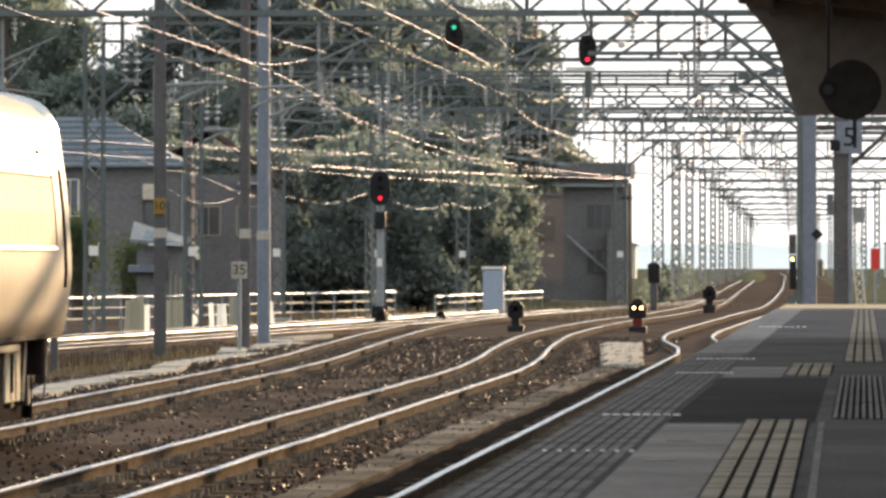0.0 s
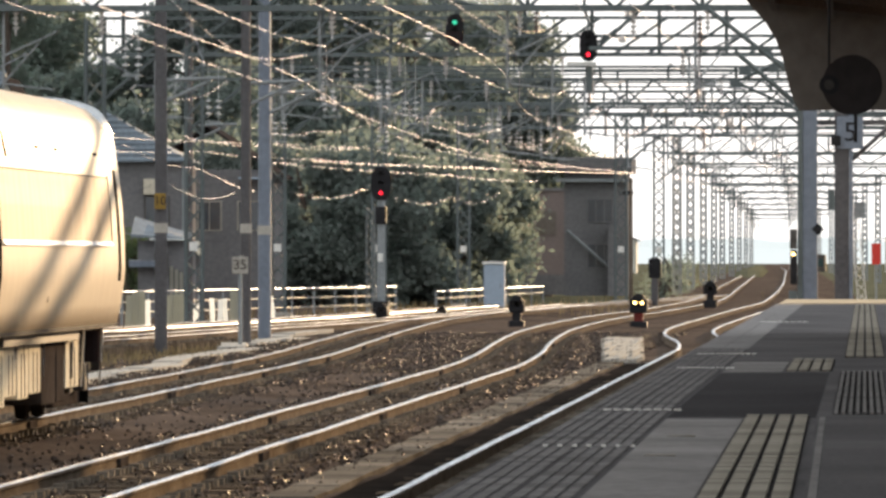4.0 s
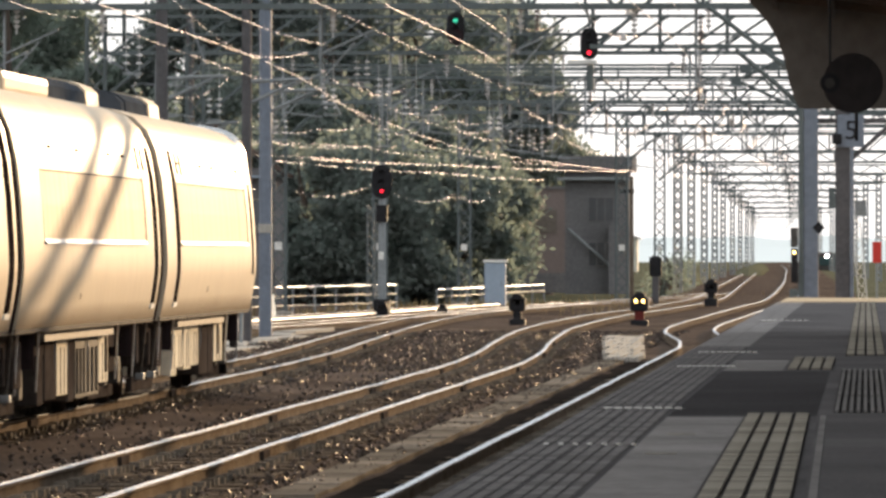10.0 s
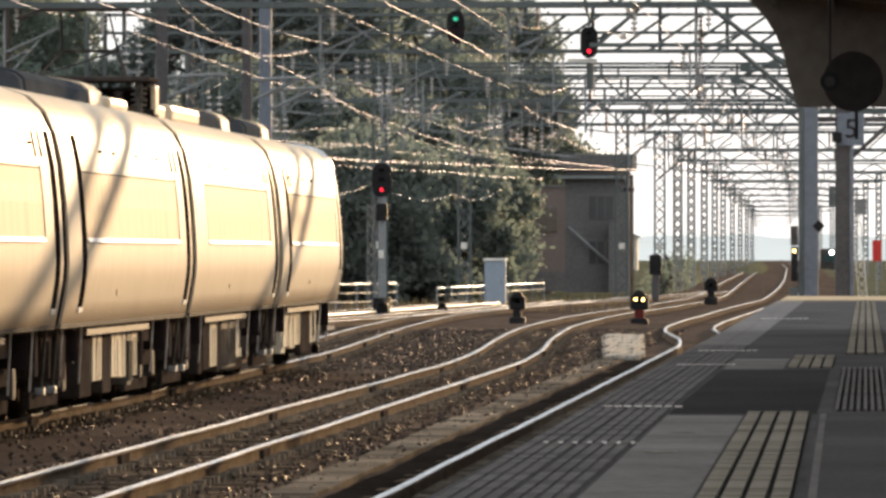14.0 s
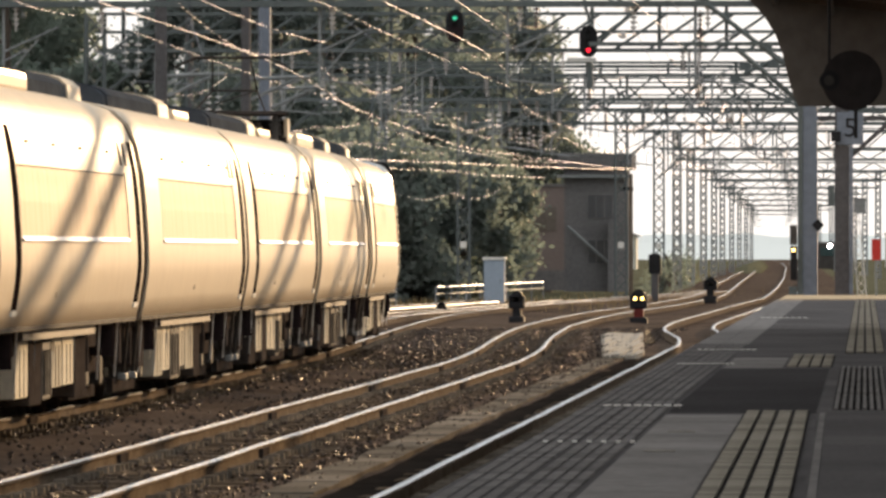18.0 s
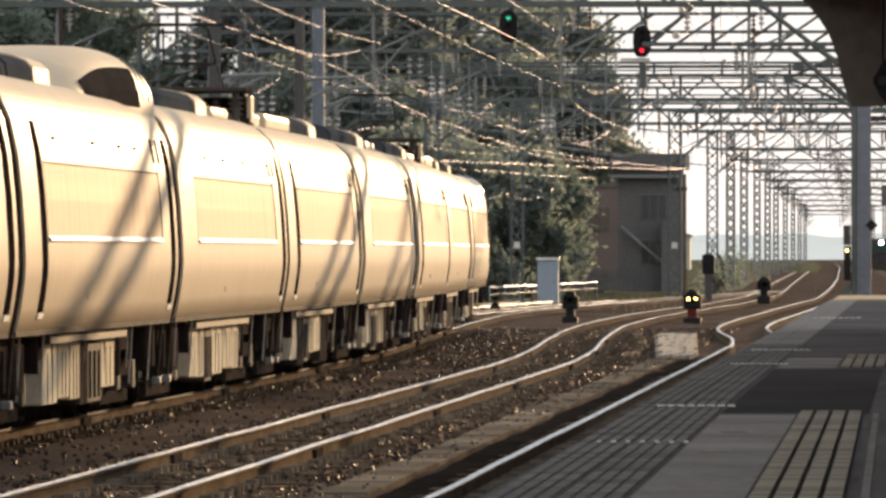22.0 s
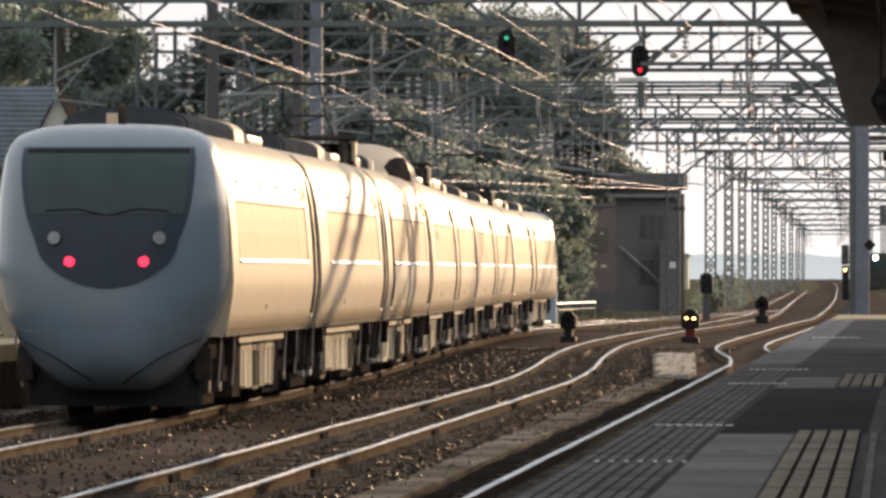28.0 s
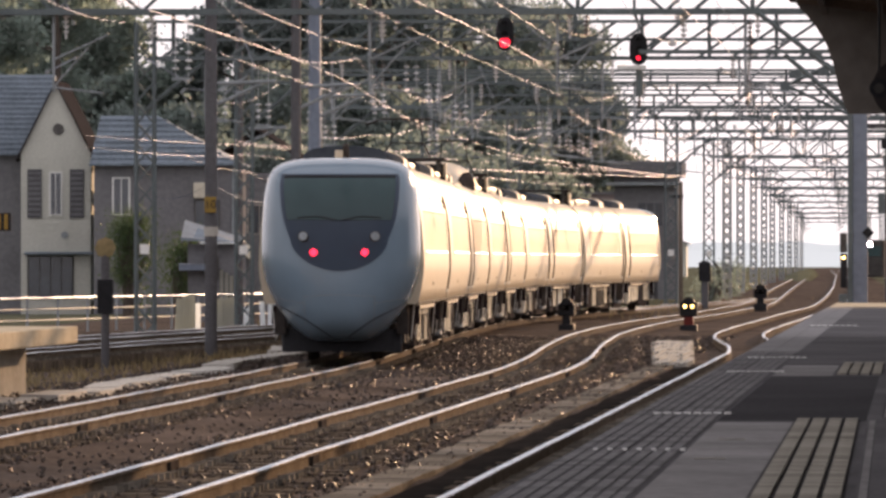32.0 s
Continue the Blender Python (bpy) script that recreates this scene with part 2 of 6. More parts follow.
# ---- mesh helpers ----
def part(name, bm, mat, parent=None, label="", smooth=False):
    me = bpy.data.meshes.new(name)
    bm.to_mesh(me)
    bm.free()
    for mm in (mat if isinstance(mat, (list, tuple)) else [mat]):
        me.materials.append(M[mm])
    if smooth:
        me.shade_smooth()
    ob = new(name, me)
    if parent is not None:
        ob.parent = parent
    if label:
        tagged(ob, label)
    return ob


def shared(name, me, parent, m):
    ob = new(name, me)
    ob.parent = parent
    ob.matrix_basis = m
    return ob


def mesh_from(name, verts, faces, mat, parent=None, mats_of=None, smooth=False):
    me = bpy.data.meshes.new(name)
    me.from_pydata(verts, [], faces)
    for mm in (mat if isinstance(mat, (list, tuple)) else [mat]):
        me.materials.append(M[mm])
    if mats_of is not None:
        me.polygons.foreach_set("material_index", mats_of)
    if smooth:
        me.shade_smooth()
    me.update()
    ob = new(name, me)
    if parent is not None:
        ob.parent = parent
    return ob


def thing(name, m, label, category, group="", kind=""):
    ob = new(name)
    ob.empty_display_size = 0.2
    ob.matrix_world = m
    return tagged(ob, label, category, group, kind)


def box(bm, x0, x1, y0, y1, z0, z1, bevel=0.0):
    vs = [bm.verts.new(p) for p in ((x0, y0, z0), (x1, y0, z0), (x1, y1, z0), (x0, y1, z0), (x0, y0, z1), (x1, y0, z1), (x1, y1, z1), (x0, y1, z1))]
    fs = [bm.faces.new([vs[i] for i in q]) for q in ((3, 2, 1, 0), (4, 5, 6, 7), (0, 1, 5, 4), (1, 2, 6, 5), (2, 3, 7, 6), (3, 0, 4, 7))]
    if bevel:
        es = {e for f in fs for e in f.edges}
        bmesh.ops.bevel(bm, geom=list(es), offset=bevel, segments=2, affect="EDGES", profile=0.6)
    return bm


def new_box(*a, **k):
    return box(bmesh.new(), *a, **k)


def rod(bm, p0, p1, r0, r1=None, n=8, caps=True):
    p0, p1 = Vector(p0), Vector(p1)
    r1 = r0 if r1 is None else r1
    d = (p1 - p0)
    if d.length < 1e-6:
        return bm
    d.normalize()
    a = d.orthogonal().normalized()
    b = d.cross(a)
    rings = []
    for p, r in ((p0, r0), (p1, r1)):
        rings.append([bm.verts.new(p + (a * math.cos(2 * math.pi * i / n) + b * math.sin(2 * math.pi * i / n)) * r) for i in range(n)])
    for i in range(n):
        bm.faces.new((rings[0][i], rings[0][(i + 1) % n], rings[1][(i + 1) % n], rings[1][i]))
    if caps:
        bm.faces.new(rings[0][::-1])
        bm.faces.new(rings[1])
    return bm


def tube(bm, pts, r, n=6):
    """A round cable along points."""
    rings = []
    pts = [Vector(p) for p in pts]
    for i, p in enumerate(pts):
        d = (pts[min(i + 1, len(pts) - 1)] - pts[max(i - 1, 0)]).normalized()
        a = d.cross(Vector((0, 0, 1)))
        a = a.normalized() if a.length > 1e-4 else Vector((1, 0, 0))
        b = a.cross(d)
        rings.append([bm.verts.new(p + (a * math.cos(2 * math.pi * k / n) + b * math.sin(2 * math.pi * k / n)) * r) for k in range(n)])
    for u, v in zip(rings, rings[1:]):
        for k in range(n):
            bm.faces.new((u[k], u[(k + 1) % n], v[(k + 1) % n], v[k]))
    return bm


def disc(bm, c, axis, r, depth, n=20):
    c, axis = Vector(c), Vector(axis).normalized()
    return rod(bm, c - axis * depth / 2, c + axis * depth / 2, r, r, n)


def ip(x, xs, ys):
    return float(np.interp(x, xs, ys))


def smooth_ip(x, xs, ys):
    """Smooth curve through knots (Catmull-Rom style cubic)."""
    if x <= xs[0]:
        return ys[0]
    if x >= xs[-1]:
        return ys[-1]
    i = max(k for k in range(len(xs)) if xs[k] <= x)
    i = min(i, len(xs) - 2)
    h = xs[i + 1] - xs[i]

    def slope(k):
        if k == 0 or k == len(xs) - 1:
            j = min(max(k, 1), len(xs) - 1)
            return (ys[j] - ys[j - 1]) / (xs[j] - xs[j - 1])
        return (ys[k + 1] - ys[k - 1]) / (xs[k + 1] - xs[k - 1])
    u = (x - xs[i]) / h
    a, b = slope(i) * h, slope(i + 1) * h
    return (2 * u**3 - 3 * u**2 + 1) * ys[i] + (u**3 - 2 * u**2 + u) * a + (-2 * u**3 + 3 * u**2) * ys[i + 1] + (u**3 - u**2) * b


# ---- ground, tracks, platforms ----
TRACKS = {
    "main": ([0, 125, 147.5, 168, 188, 208, 228, 249, 270, 290, 308, 324, 344, 364, 400, 440, 475], [-9.72, -9.72, -9.82, -9.94, -10.2, -10.65, -11.1, -11.54, -11.9, -12.15, -12.15, -11.86, -11.2, -10.5, -8.9, -7.3, -6.7]),
    "middle": ([0, 160, 175, 190, 210, 231, 250, 281, 308, 330, 371, 402, 429, 535, 582, 906, 1124, 1800], [-6.15, -6.13, -6.25, -6.5, -6.95, -7.35, -7.6, -7.65, -7.4, -6.95, -6.5, -6.3, -6.35, -7.2, -7.6, -10.2, -12, -18.5]),
    "platform": ([0, 195, 203, 214, 224, 240, 259, 294, 340, 400, 640, 836, 1200, 1800], [-2.98, -2.98, -3.07, -3.3, -3.65, -4.08, -4.2, -4.0, -3.72, -3.3, -4.5, -5.9, -8.6, -14.5]),
    "siding": ([0, 150, 199, 230, 260, 282, 323, 360, 400, 500], [-22, -19.0, -17.2, -15.9, -14.6, -13.6, -12.2, -11.0, -9.9, -8.8]),
    "yard": ([0, 150, 247, 294, 330, 380, 430], [-26, -22, -18.4, -16.2, -14.9, -13.2, -11.5]),
}
TRACK_ENDS = {"main": (70, 470), "middle": (70, 1600), "platform": (70, 1600), "siding": (150, 380), "yard": (170, 370)}


def track_x(name, y):
    xs, ys = TRACKS[name]
    return smooth_ip(y, xs, ys)


def build_ground():
    xs = np.concatenate([np.linspace(-2500, -60, 14), np.linspace(-55, -28, 10), np.arange(-27, 3.01, 0.5), np.linspace(6, 60, 10), np.linspace(90, 2500, 12)])
    ys = np.concatenate([np.linspace(-600, 40, 10), np.arange(45, 200, 1.0), np.arange(200, 430, 4.0), np.linspace(440, 1200, 40), np.linspace(1300, 4500, 20)])
    verts = []
    for y in ys:
        for x in xs:
            near = min(abs(x - track_x(k, y)) for k in ("main", "middle", "platform")) if -30 < x < 5 and y < 1300 else 9
            z = -0.36 if near > 3 else -0.175 - 0.12 * max(0, near - 1.4) / 1.6
            z += (0.05 if near > 1.4 else 0.025) * (noise.noise((x * 0.6, y * 0.3, 0)))
            verts.append((x, y, z))
    n = len(xs)
    faces = [(j * n + i, j * n + i + 1, (j + 1) * n + i + 1, (j + 1) * n + i) for j in range(len(ys) - 1) for i in range(n - 1)]
    far = []
    for k in range(len(faces)):
        y, x = ys[k // (n - 1)], xs[k % (n - 1)]
        inner = track_x("middle", y) - 4 < x < track_x("platform", y) + 3 if y > 430 else -30 < x < 8
        far.append(0 if inner else 1)
    g = mesh_from("ground", verts, faces, ["ballast", "field"], None, far)
    tagged(g, "brown gravelly ground and ballast of the railway yard", "ground", kind="structure")


build_ground()

RAIL_PROFILE = ((-0.065, -0.153), (0.065, -0.153), (0.065, -0.14), (0.012, -0.12), (0.009, -0.045), (0.036, -0.032), (0.032, -0.007), (0.026, 0.0), (-0.027, 0.0), (-0.034, -0.008), (-0.034, -0.032), (-0.009, -0.045), (-0.012, -0.12), (-0.065, -0.14))


def build_rail(track, side, parent):
    y0, y1 = TRACK_ENDS[track]
    ys = list(np.arange(y0, min(y1, 420), 2.0)) + list(np.arange(420, y1 + 1, 12.0))
    verts, faces, mats = [], [], []
    k = len(RAIL_PROFILE)
    for y in ys:
        d = (track_x(track, y + 0.5) - track_x(track, y - 0.5))
        sag = 0.007 * noise.noise((y * 0.11, side * 3 + len(track), 0.3)) + 0.004 * noise.noise((y * 0.35, side * 3 + len(track), 5.3))
        cx = track_x(track, y) + side * 0.5675 + 0.01 * noise.noise((y * 0.08, side * 5 + len(track), 9.0))
        for px_, pz in RAIL_PROFILE:
            verts.append((cx + px_, y - d * px_, pz + sag))
    for j in range(len(ys) - 1):
        for i in range(k):
            faces.append((j * k + i, j * k + (i + 1) % k, (j + 1) * k + (i + 1) % k, (j + 1) * k + i))
            mats.append(1 if i in (6, 7, 8) or i == 5 and track == "yard" and side > 0 else 0)
    return mesh_from("rail", verts, faces, ["rail_side", "rail_glint" if track in ("siding", "yard") else "rail_top"], parent, mats)


def build_track(track, label):
    t = thing("track_" + track, pose(0, 0, 0), label, "railway track", "tracks", kind="structure")
    for side in (-1, 1):
        build_rail(track, side, t)
    bm = new_box(-1.0, 1.0, -0.12, 0.12, -0.33, -0.15)
    for s in (-1, 1):
        for q in (-1, 1):
            box(bm, s * 0.5675 + q * 0.105 - 0.05, s * 0.5675 + q * 0.105 + 0.05, -0.08, 0.08, -0.16, -0.095)
    me = bpy.data.meshes.new("sleeper")
    bm.to_mesh(me)
    bm.free()
    me.materials.append(M["sleeper"])
    me.materials.append(M["trough"])
    me.polygons.foreach_set("material_index", [0] * 6 + [1] * 24)
    if track in ("main", "middle"):
        for k in range(6):
            yj = (112 if track == "main" else 94) + 23.5 * k
            for s in (-1, 1):
                f = part("fishplate", new_box(-0.05, 0.05, -0.5, 0.5, -0.14, -0.03, 0.008), "under", t)
                d = track_x(track, yj + 0.5) - track_x(track, yj - 0.5)
                f.matrix_basis = pose(track_x(track, yj) + s * 0.5675, yj + s * 1.2, 0, 0, 0, -math.degrees(d))
    y0 = TRACK_ENDS[track][0]
    for i in range(300 if track in ("main", "middle") else 150):
        y = y0 + 0.3 + i * 0.6
        d = track_x(track, y + 0.5) - track_x(track, y - 0.5)
        shared("sleeper", me, t, pose(track_x(track, y) + random.uniform(-0.015, 0.015), y, random.uniform(-0.02, 0.004), 0, 0, -math.degrees(d) + random.uniform(-0.5, 0.5)))
    return t


build_track("main", "curving narrow-gauge track with rusty-sided polished rails")
build_track("middle", "narrow-gauge track bending at a turnout, polished rail tops")
build_track("platform", "track beside the platform, shining polished rails")
build_track("siding", "sunlit siding track with glinting rails")
build_track("yard", "yard track behind the siding, glinting rails")


def build_stones():
    """Loose ballast stones between and beside the rails, nearest stretch."""
    rng = np.random.default_rng(4)
    base = np.array([(1, 0, 0), (-1, 0, 0), (0, 1, 0), (0, -1, 0), (0, 0, 1), (0, 0, -1)], float)
    tri = [(0, 2, 4), (2, 1, 4), (1, 3, 4), (3, 0, 4), (2, 0, 5), (1, 2, 5), (3, 1, 5), (0, 3, 5)]
    verts, faces = [], []
    n = 0
    count = 40000
    ys = 70 + 190 * rng.random(count) ** 1.3
    xs = rng.uniform(-13.2, -4.4, count)
    for x, y in zip(xs, ys):
        if any(abs(abs(x - track_x(k, y)) - 0.5675) < 0.11 for k in ("main", "middle")):
            continue
        if -8.55 + 0.15 * math.sin(y * 0.4) < x < -7.6 and y < 172 and rng.random() < 0.85:
            continue
        r = rng.uniform(0.012, 0.032) * (1 if y < 150 else 1.2)
        q = base * (r * rng.uniform(0.7, 1.35, (6, 1)))
        a = rng.uniform(0, 6.28)
        q = q @ np.array([(math.cos(a), math.sin(a), 0.2), (-math.sin(a), math.cos(a), 0.1), (0, -0.2, 0.8)])
        q += (x, y, -0.165 + rng.uniform(-0.03, 0.03))
        verts.extend(map(tuple, q))
        faces.extend([(a0 + n, b0 + n, c0 + n) for a0, b0, c0 in tri])
        n += 6
    st = mesh_from("ballast_stones", verts, faces, "stone")
    tagged(st, "loose brown ballast stones between the rails", "gravel", kind="stuff")


build_stones()

PZ = 0.95
EDGE = -1.48


def build_platform():
    p = thing("platform", pose(0, 0, 0), "dark asphalt station platform with worn paving", "platform", kind="structure")
    part("platform_wall", new_box(EDGE + 0.12, 7, -30, 195, -0.4, PZ - 0.16), "concrete", p)
    bm = new_box(EDGE, 7, -30, 177, PZ - 0.158, PZ)
    part("asphalt_top", bm, "asphalt", p)
    part("end_strip", new_box(EDGE, 7, 177.004, 195, PZ - 0.158, PZ, 0.012), "sandy", p)
    part("end_kerb", new_box(EDGE + 0.1, 7, 176.6, 177.0, PZ - 0.018, PZ + 0.012), "sandy", p)
    def askew(y):
        return -0.002 * (min(y, 60) - 45)

    def bay(name, x0, x1, y0, y1, mat):
        b = part(name, new_box(x0, x1, y0 - (y0 + y1) / 2, y1 - (y0 + y1) / 2, PZ - 0.016, PZ + 0.0012), mat, p)
        ym = (y0 + y1) / 2
        b.matrix_basis = pose(askew(ym), ym, 0, 0, 0, 0.115 if ym < 60 else 0)

    # paler concrete bays
    for x0, x1, y0, y1 in ((-0.99, -0.605, 30, 52.5), (-0.98, -0.56, 73.4, 80.5)):
        bay("concrete_bay", x0, x1, y0, y1, "slab")
    bay("dark_bay", -0.98, -0.22, 53.0, 73.0, "fresh_asphalt")
    bay("dark_bay", -0.23, 1.5, 30, 53.0, "asphalt")
    # pale strip beside the tactile blocks
    es = part("edge_strip", new_box(-0.015, 0.015, -11.5, 11.5, PZ - 0.016, PZ + 0.004), "slab", p)
    es.matrix_basis = pose(-0.2 + askew(41.5), 41.5, 0, 0, 0, 0.115)
    # bar-pattern guidance blocks
    bars = bmesh.new()
    box(bars, -0.165, 0.165, -0.15, 0.15, -0.03, 0.0)
    for k in range(4):
        x = -0.1238 + 0.0825 * k
        box(bars, x - 0.031, x + 0.031, -0.1495, 0.1495, -0.002, 0.012)
    me = bpy.data.meshes.new("guide_block")
    bars.to_mesh(me)
    bars.free()
    me.materials.append(M["tactile"])
    me.materials.append(M["fresh_asphalt"])
    # base faces take a darker colour than the bars
    me.polygons.foreach_set("material_index", [1] * 6 + [0] * 24)
    fine = bmesh.new()
    box(fine, -0.15, 0.15, -0.15, 0.15, -0.03, 0.0)
    for k in range(8):
        x = -0.131 + 0.0375 * k
        box(fine, x - 0.0095, x + 0.0095, -0.1495, 0.1495, -0.002, 0.012)
    me2 = bpy.data.meshes.new("ribbed_block")
    fine.to_mesh(me2)
    fine.free()
    me2.materials.append(M["slab"])
    me2.materials.append(M["fresh_asphalt"])
    # darker colour on the base between the ribs
    me2.polygons.foreach_set("material_index", [1] * 6 + [0] * 48)
    for x, y0, y1, mm, nm in ((-0.43, 30, 53, me, "guide_block"), (-0.02, 54, 73.6, me2, "ribbed_block"), (-0.4, 74, 82, me, "guide_block"), (0.0, 84, 177, me, "guide_block")):
        y = y0 + 0.15
        while y < y1 - 0.1:
            shared(nm, mm, p, pose(x + askew(y) if y < 53 else x, y, PZ + 0.002 + random.uniform(-0.002, 0.002)))
            y += 0.303 if y < 100 else 0.606
    # edge tiles, two rows
    t = new_box(-0.1155, 0.1155, -0.199, 0.199, -0.03, 0.0)
    for a in range(4):
        for b in range(4):
            box(t, -0.106 + 0.056 * a, -0.066 + 0.056 * a, -0.185 + 0.098 * b, -0.115 + 0.098 * b, -0.001, 0.005)
    me3 = bpy.data.meshes.new("edge_tile")
    t.to_mesh(me3)
    t.free()
    me3.materials.append(M["tile"])
    me3.materials.append(M["asphalt"])
    # darker colour on the base between the raised squares
    me3.polygons.foreach_set("material_index", [1] * 6 + [0] * 96)
    y = 32.0
    while y < 92:
        for x in (EDGE + 0.125, EDGE + 0.36):
            shared("edge_tile", me3, p, pose(x + askew(y), y, PZ + random.uniform(0.0012, 0.0026)))
        y += 0.4045
    far = bmesh.new()
    while y < 177:
        for x in (EDGE + 0.125, EDGE + 0.36):
            box(far, x - 0.143, x + 0.083, y - 0.395, y + 0.395, PZ - 0.03, PZ + random.uniform(0.0012, 0.0026))
        y += 0.81
    part("far_edge_tiles", far, "tile", p)
    # rows of small white marks across the edge paving
    for y, x0, x1, n in ((44.7, -1.41, -0.97, 7), (55.2, -1.4, -0.97, 8), (75.7, -1.38, -0.95, 12), (86.5, -1.4, -0.9, 10), (128, -1.3, -0.7, 8)):
        for k in range(n):
            x = x0 + (x1 - x0) * (k + 0.5) / n
            w = (x1 - x0) / n * (0.15 if y < 50 else 0.36)
            part("white_stud", new_box(x - w, x + w, y - 0.05, y + 0.05, PZ + 0.003, PZ + 0.012), "white_plate", p)
    for x, y in ((-0.84, 47.4), (-0.846, 42.8)):
        part("white_stud", new_box(x - 0.065, x + 0.065, y - 0.05, y + 0.05, PZ + 0.003, PZ + 0.006), "concrete", p)
    return p


build_platform()

left = thing("platform_opposite", pose(0, 0, 0), "opposite platform with overhanging concrete slab, end face lit", "platform", kind="structure")
part("slab", new_box(-22, -12.15, -30, 150, 0.56, 0.8, 0.02), "sandy", left)
part("support_wall", new_box(-22, -12.85, -30, 149.4, -0.4, 0.557), "concrete", left)
# the level walkway of concrete panels beside the middle track
walkway = thing("walkway", pose(0, 0, 0), "low grey concrete trough covers between the tracks", "trough", kind="structure")
y = 70.0
while y < 200:
    part("cover", new_box(-4.78 + random.uniform(-0.01, 0.01), -4.36, y, y + 1.96, -0.3, -0.14 + random.uniform(-0.012, 0.012), 0.01), "trough", walkway)
    y += 2.0
# near-black sheet laid where the platform track lies in shade
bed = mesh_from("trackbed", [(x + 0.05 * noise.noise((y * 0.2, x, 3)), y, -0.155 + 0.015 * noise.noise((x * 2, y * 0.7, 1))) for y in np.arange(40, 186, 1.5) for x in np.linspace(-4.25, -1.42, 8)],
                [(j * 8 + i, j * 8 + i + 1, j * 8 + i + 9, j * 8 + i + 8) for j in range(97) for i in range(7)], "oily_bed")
tagged(bed, "ballast bed of the platform track, shade painted near black", "trackbed", kind="structure")
crossing = thing("crossing_panel", pose(0, 0, 0), "pale ribbed concrete crossing panel between the tracks", "panel")
for k in range(7):
    y = 187 + 7.4 * k
    for q in range(8):
        u = -0.0255 + 0.00045 * q
        part("panel_block", new_box(u * y + 0.012, (u + 0.00045) * y - 0.012, y, y + 6.2, -0.3, -0.1 + random.uniform(-0.02, 0.02), 0.01), "pale_concrete", crossing)
    part("panel_bed", new_box(-0.0253 * y, -0.0221 * y, y, y + 7.39, -0.34, -0.17), "pole_dark", crossing)


# ---- the express train ----
BODY = ((1.355, 0.98), (1.41, 1.25), (1.447, 1.5), (1.457, 1.66), (1.45, 1.9), (1.425, 2.3), (1.385, 2.68), (1.32, 3.0), (1.21, 3.24), (1.04, 3.4), (0.75, 3.5), (0.38, 3.55), (0.0, 3.56))


def half_width(z):
    return ip(z, [p[1] for p in BODY], [p[0] for p in BODY])


def ring_points():
    right = list(BODY)
    return [(x, z) for x, z in right] + [(-x, z) for x, z in right[-2::-1]]


def body_shell(y0, y1):
    pts = ring_points()
    bm = bmesh.new()
    ys = np.linspace(y0, y1, 9)
    rings = [[bm.verts.new((x, y, z)) for x, z in pts] for y in ys]
    n = len(pts)
    for a, b in zip(rings, rings[1:]):
        for i in range(n):
            bm.faces.new((a[i], a[(i + 1) % n], b[(i + 1) % n], b[i]))
    bm.faces.new([bm.verts.new(v.co) for v in rings[0]])
    bm.faces.new([bm.verts.new(v.co) for v in rings[-1][::-1]])
    return bm


def side_panel(bm, side, y0, y1, z0, z1, lift, steps=6):
    """A panel that follows the body side, standing proud by lift."""
    rows = []
    for k in range(steps + 1):
        z = z0 + (z1 - z0) * k / steps
        w = half_width(z)
        rows.append([(side * (w + lift), y0, z), (side * (w + lift), y1, z), (side * (w - 0.02), y0, z), (side * (w - 0.02), y1, z)])
    vs = [[bm.verts.new(p) for p in r] for r in rows]
    for a, b in zip(vs, vs[1:]):
        bm.faces.new((a[0], a[1], b[1], b[0]))
        bm.faces.new((a[2], a[0], b[0], b[2]))
        bm.faces.new((a[1], a[3], b[3], b[1]))
    bm.faces.new((vs[0][0], vs[0][2], vs[0][3], vs[0][1]))
    bm.faces.new((vs[-1][0], vs[-1][1], vs[-1][3], vs[-1][2]))
    bmesh.ops.recalc_face_normals(bm, faces=bm.faces)
    return bm


FACE_KNOTS = ((0.0, 0.31), (0.42, 0.32), (0.66, 0.42), (0.88, 0.6), (1.06, 0.82), (1.2, 1.05), (1.33, 1.35), (1.40, 1.66), (1.41, 1.95), (1.4, 2.3), (1.375, 2.68), (1.335, 3.0), (1.27, 3.24), (1.13, 3.42), (0.82, 3.52), (0.42, 3.555), (0.0, 3.56))
FACE = [(smooth_ip(k / 3, list(range(17)), [p[0] for p in FACE_KNOTS]), smooth_ip(k / 3, list(range(17)), [p[1] for p in FACE_KNOTS])) for k in range(49)]
FACE[0], FACE[-1] = FACE_KNOTS[0], FACE_KNOTS[-1]
NOSE_C = (0.0, 1.45)
NOSE_L = 1.15
FACE_ANG = [math.atan2(z - NOSE_C[1], x) for x, z in FACE]
FACE_RAD = [math.hypot(x, z - NOSE_C[1]) for x, z in FACE]


def nose_depth(r):
    return NOSE_L * (1 - min(r, 1.0) ** 4.4) ** 0.5


def nose_y(x, z):
    """How far the nose stands out at the place (x, z) of its front view."""
    a = math.atan2(z - NOSE_C[1], abs(x))
    r = math.hypot(x, z - NOSE_C[1]) / ip(a, FACE_ANG, FACE_RAD)
    return nose_depth(r)


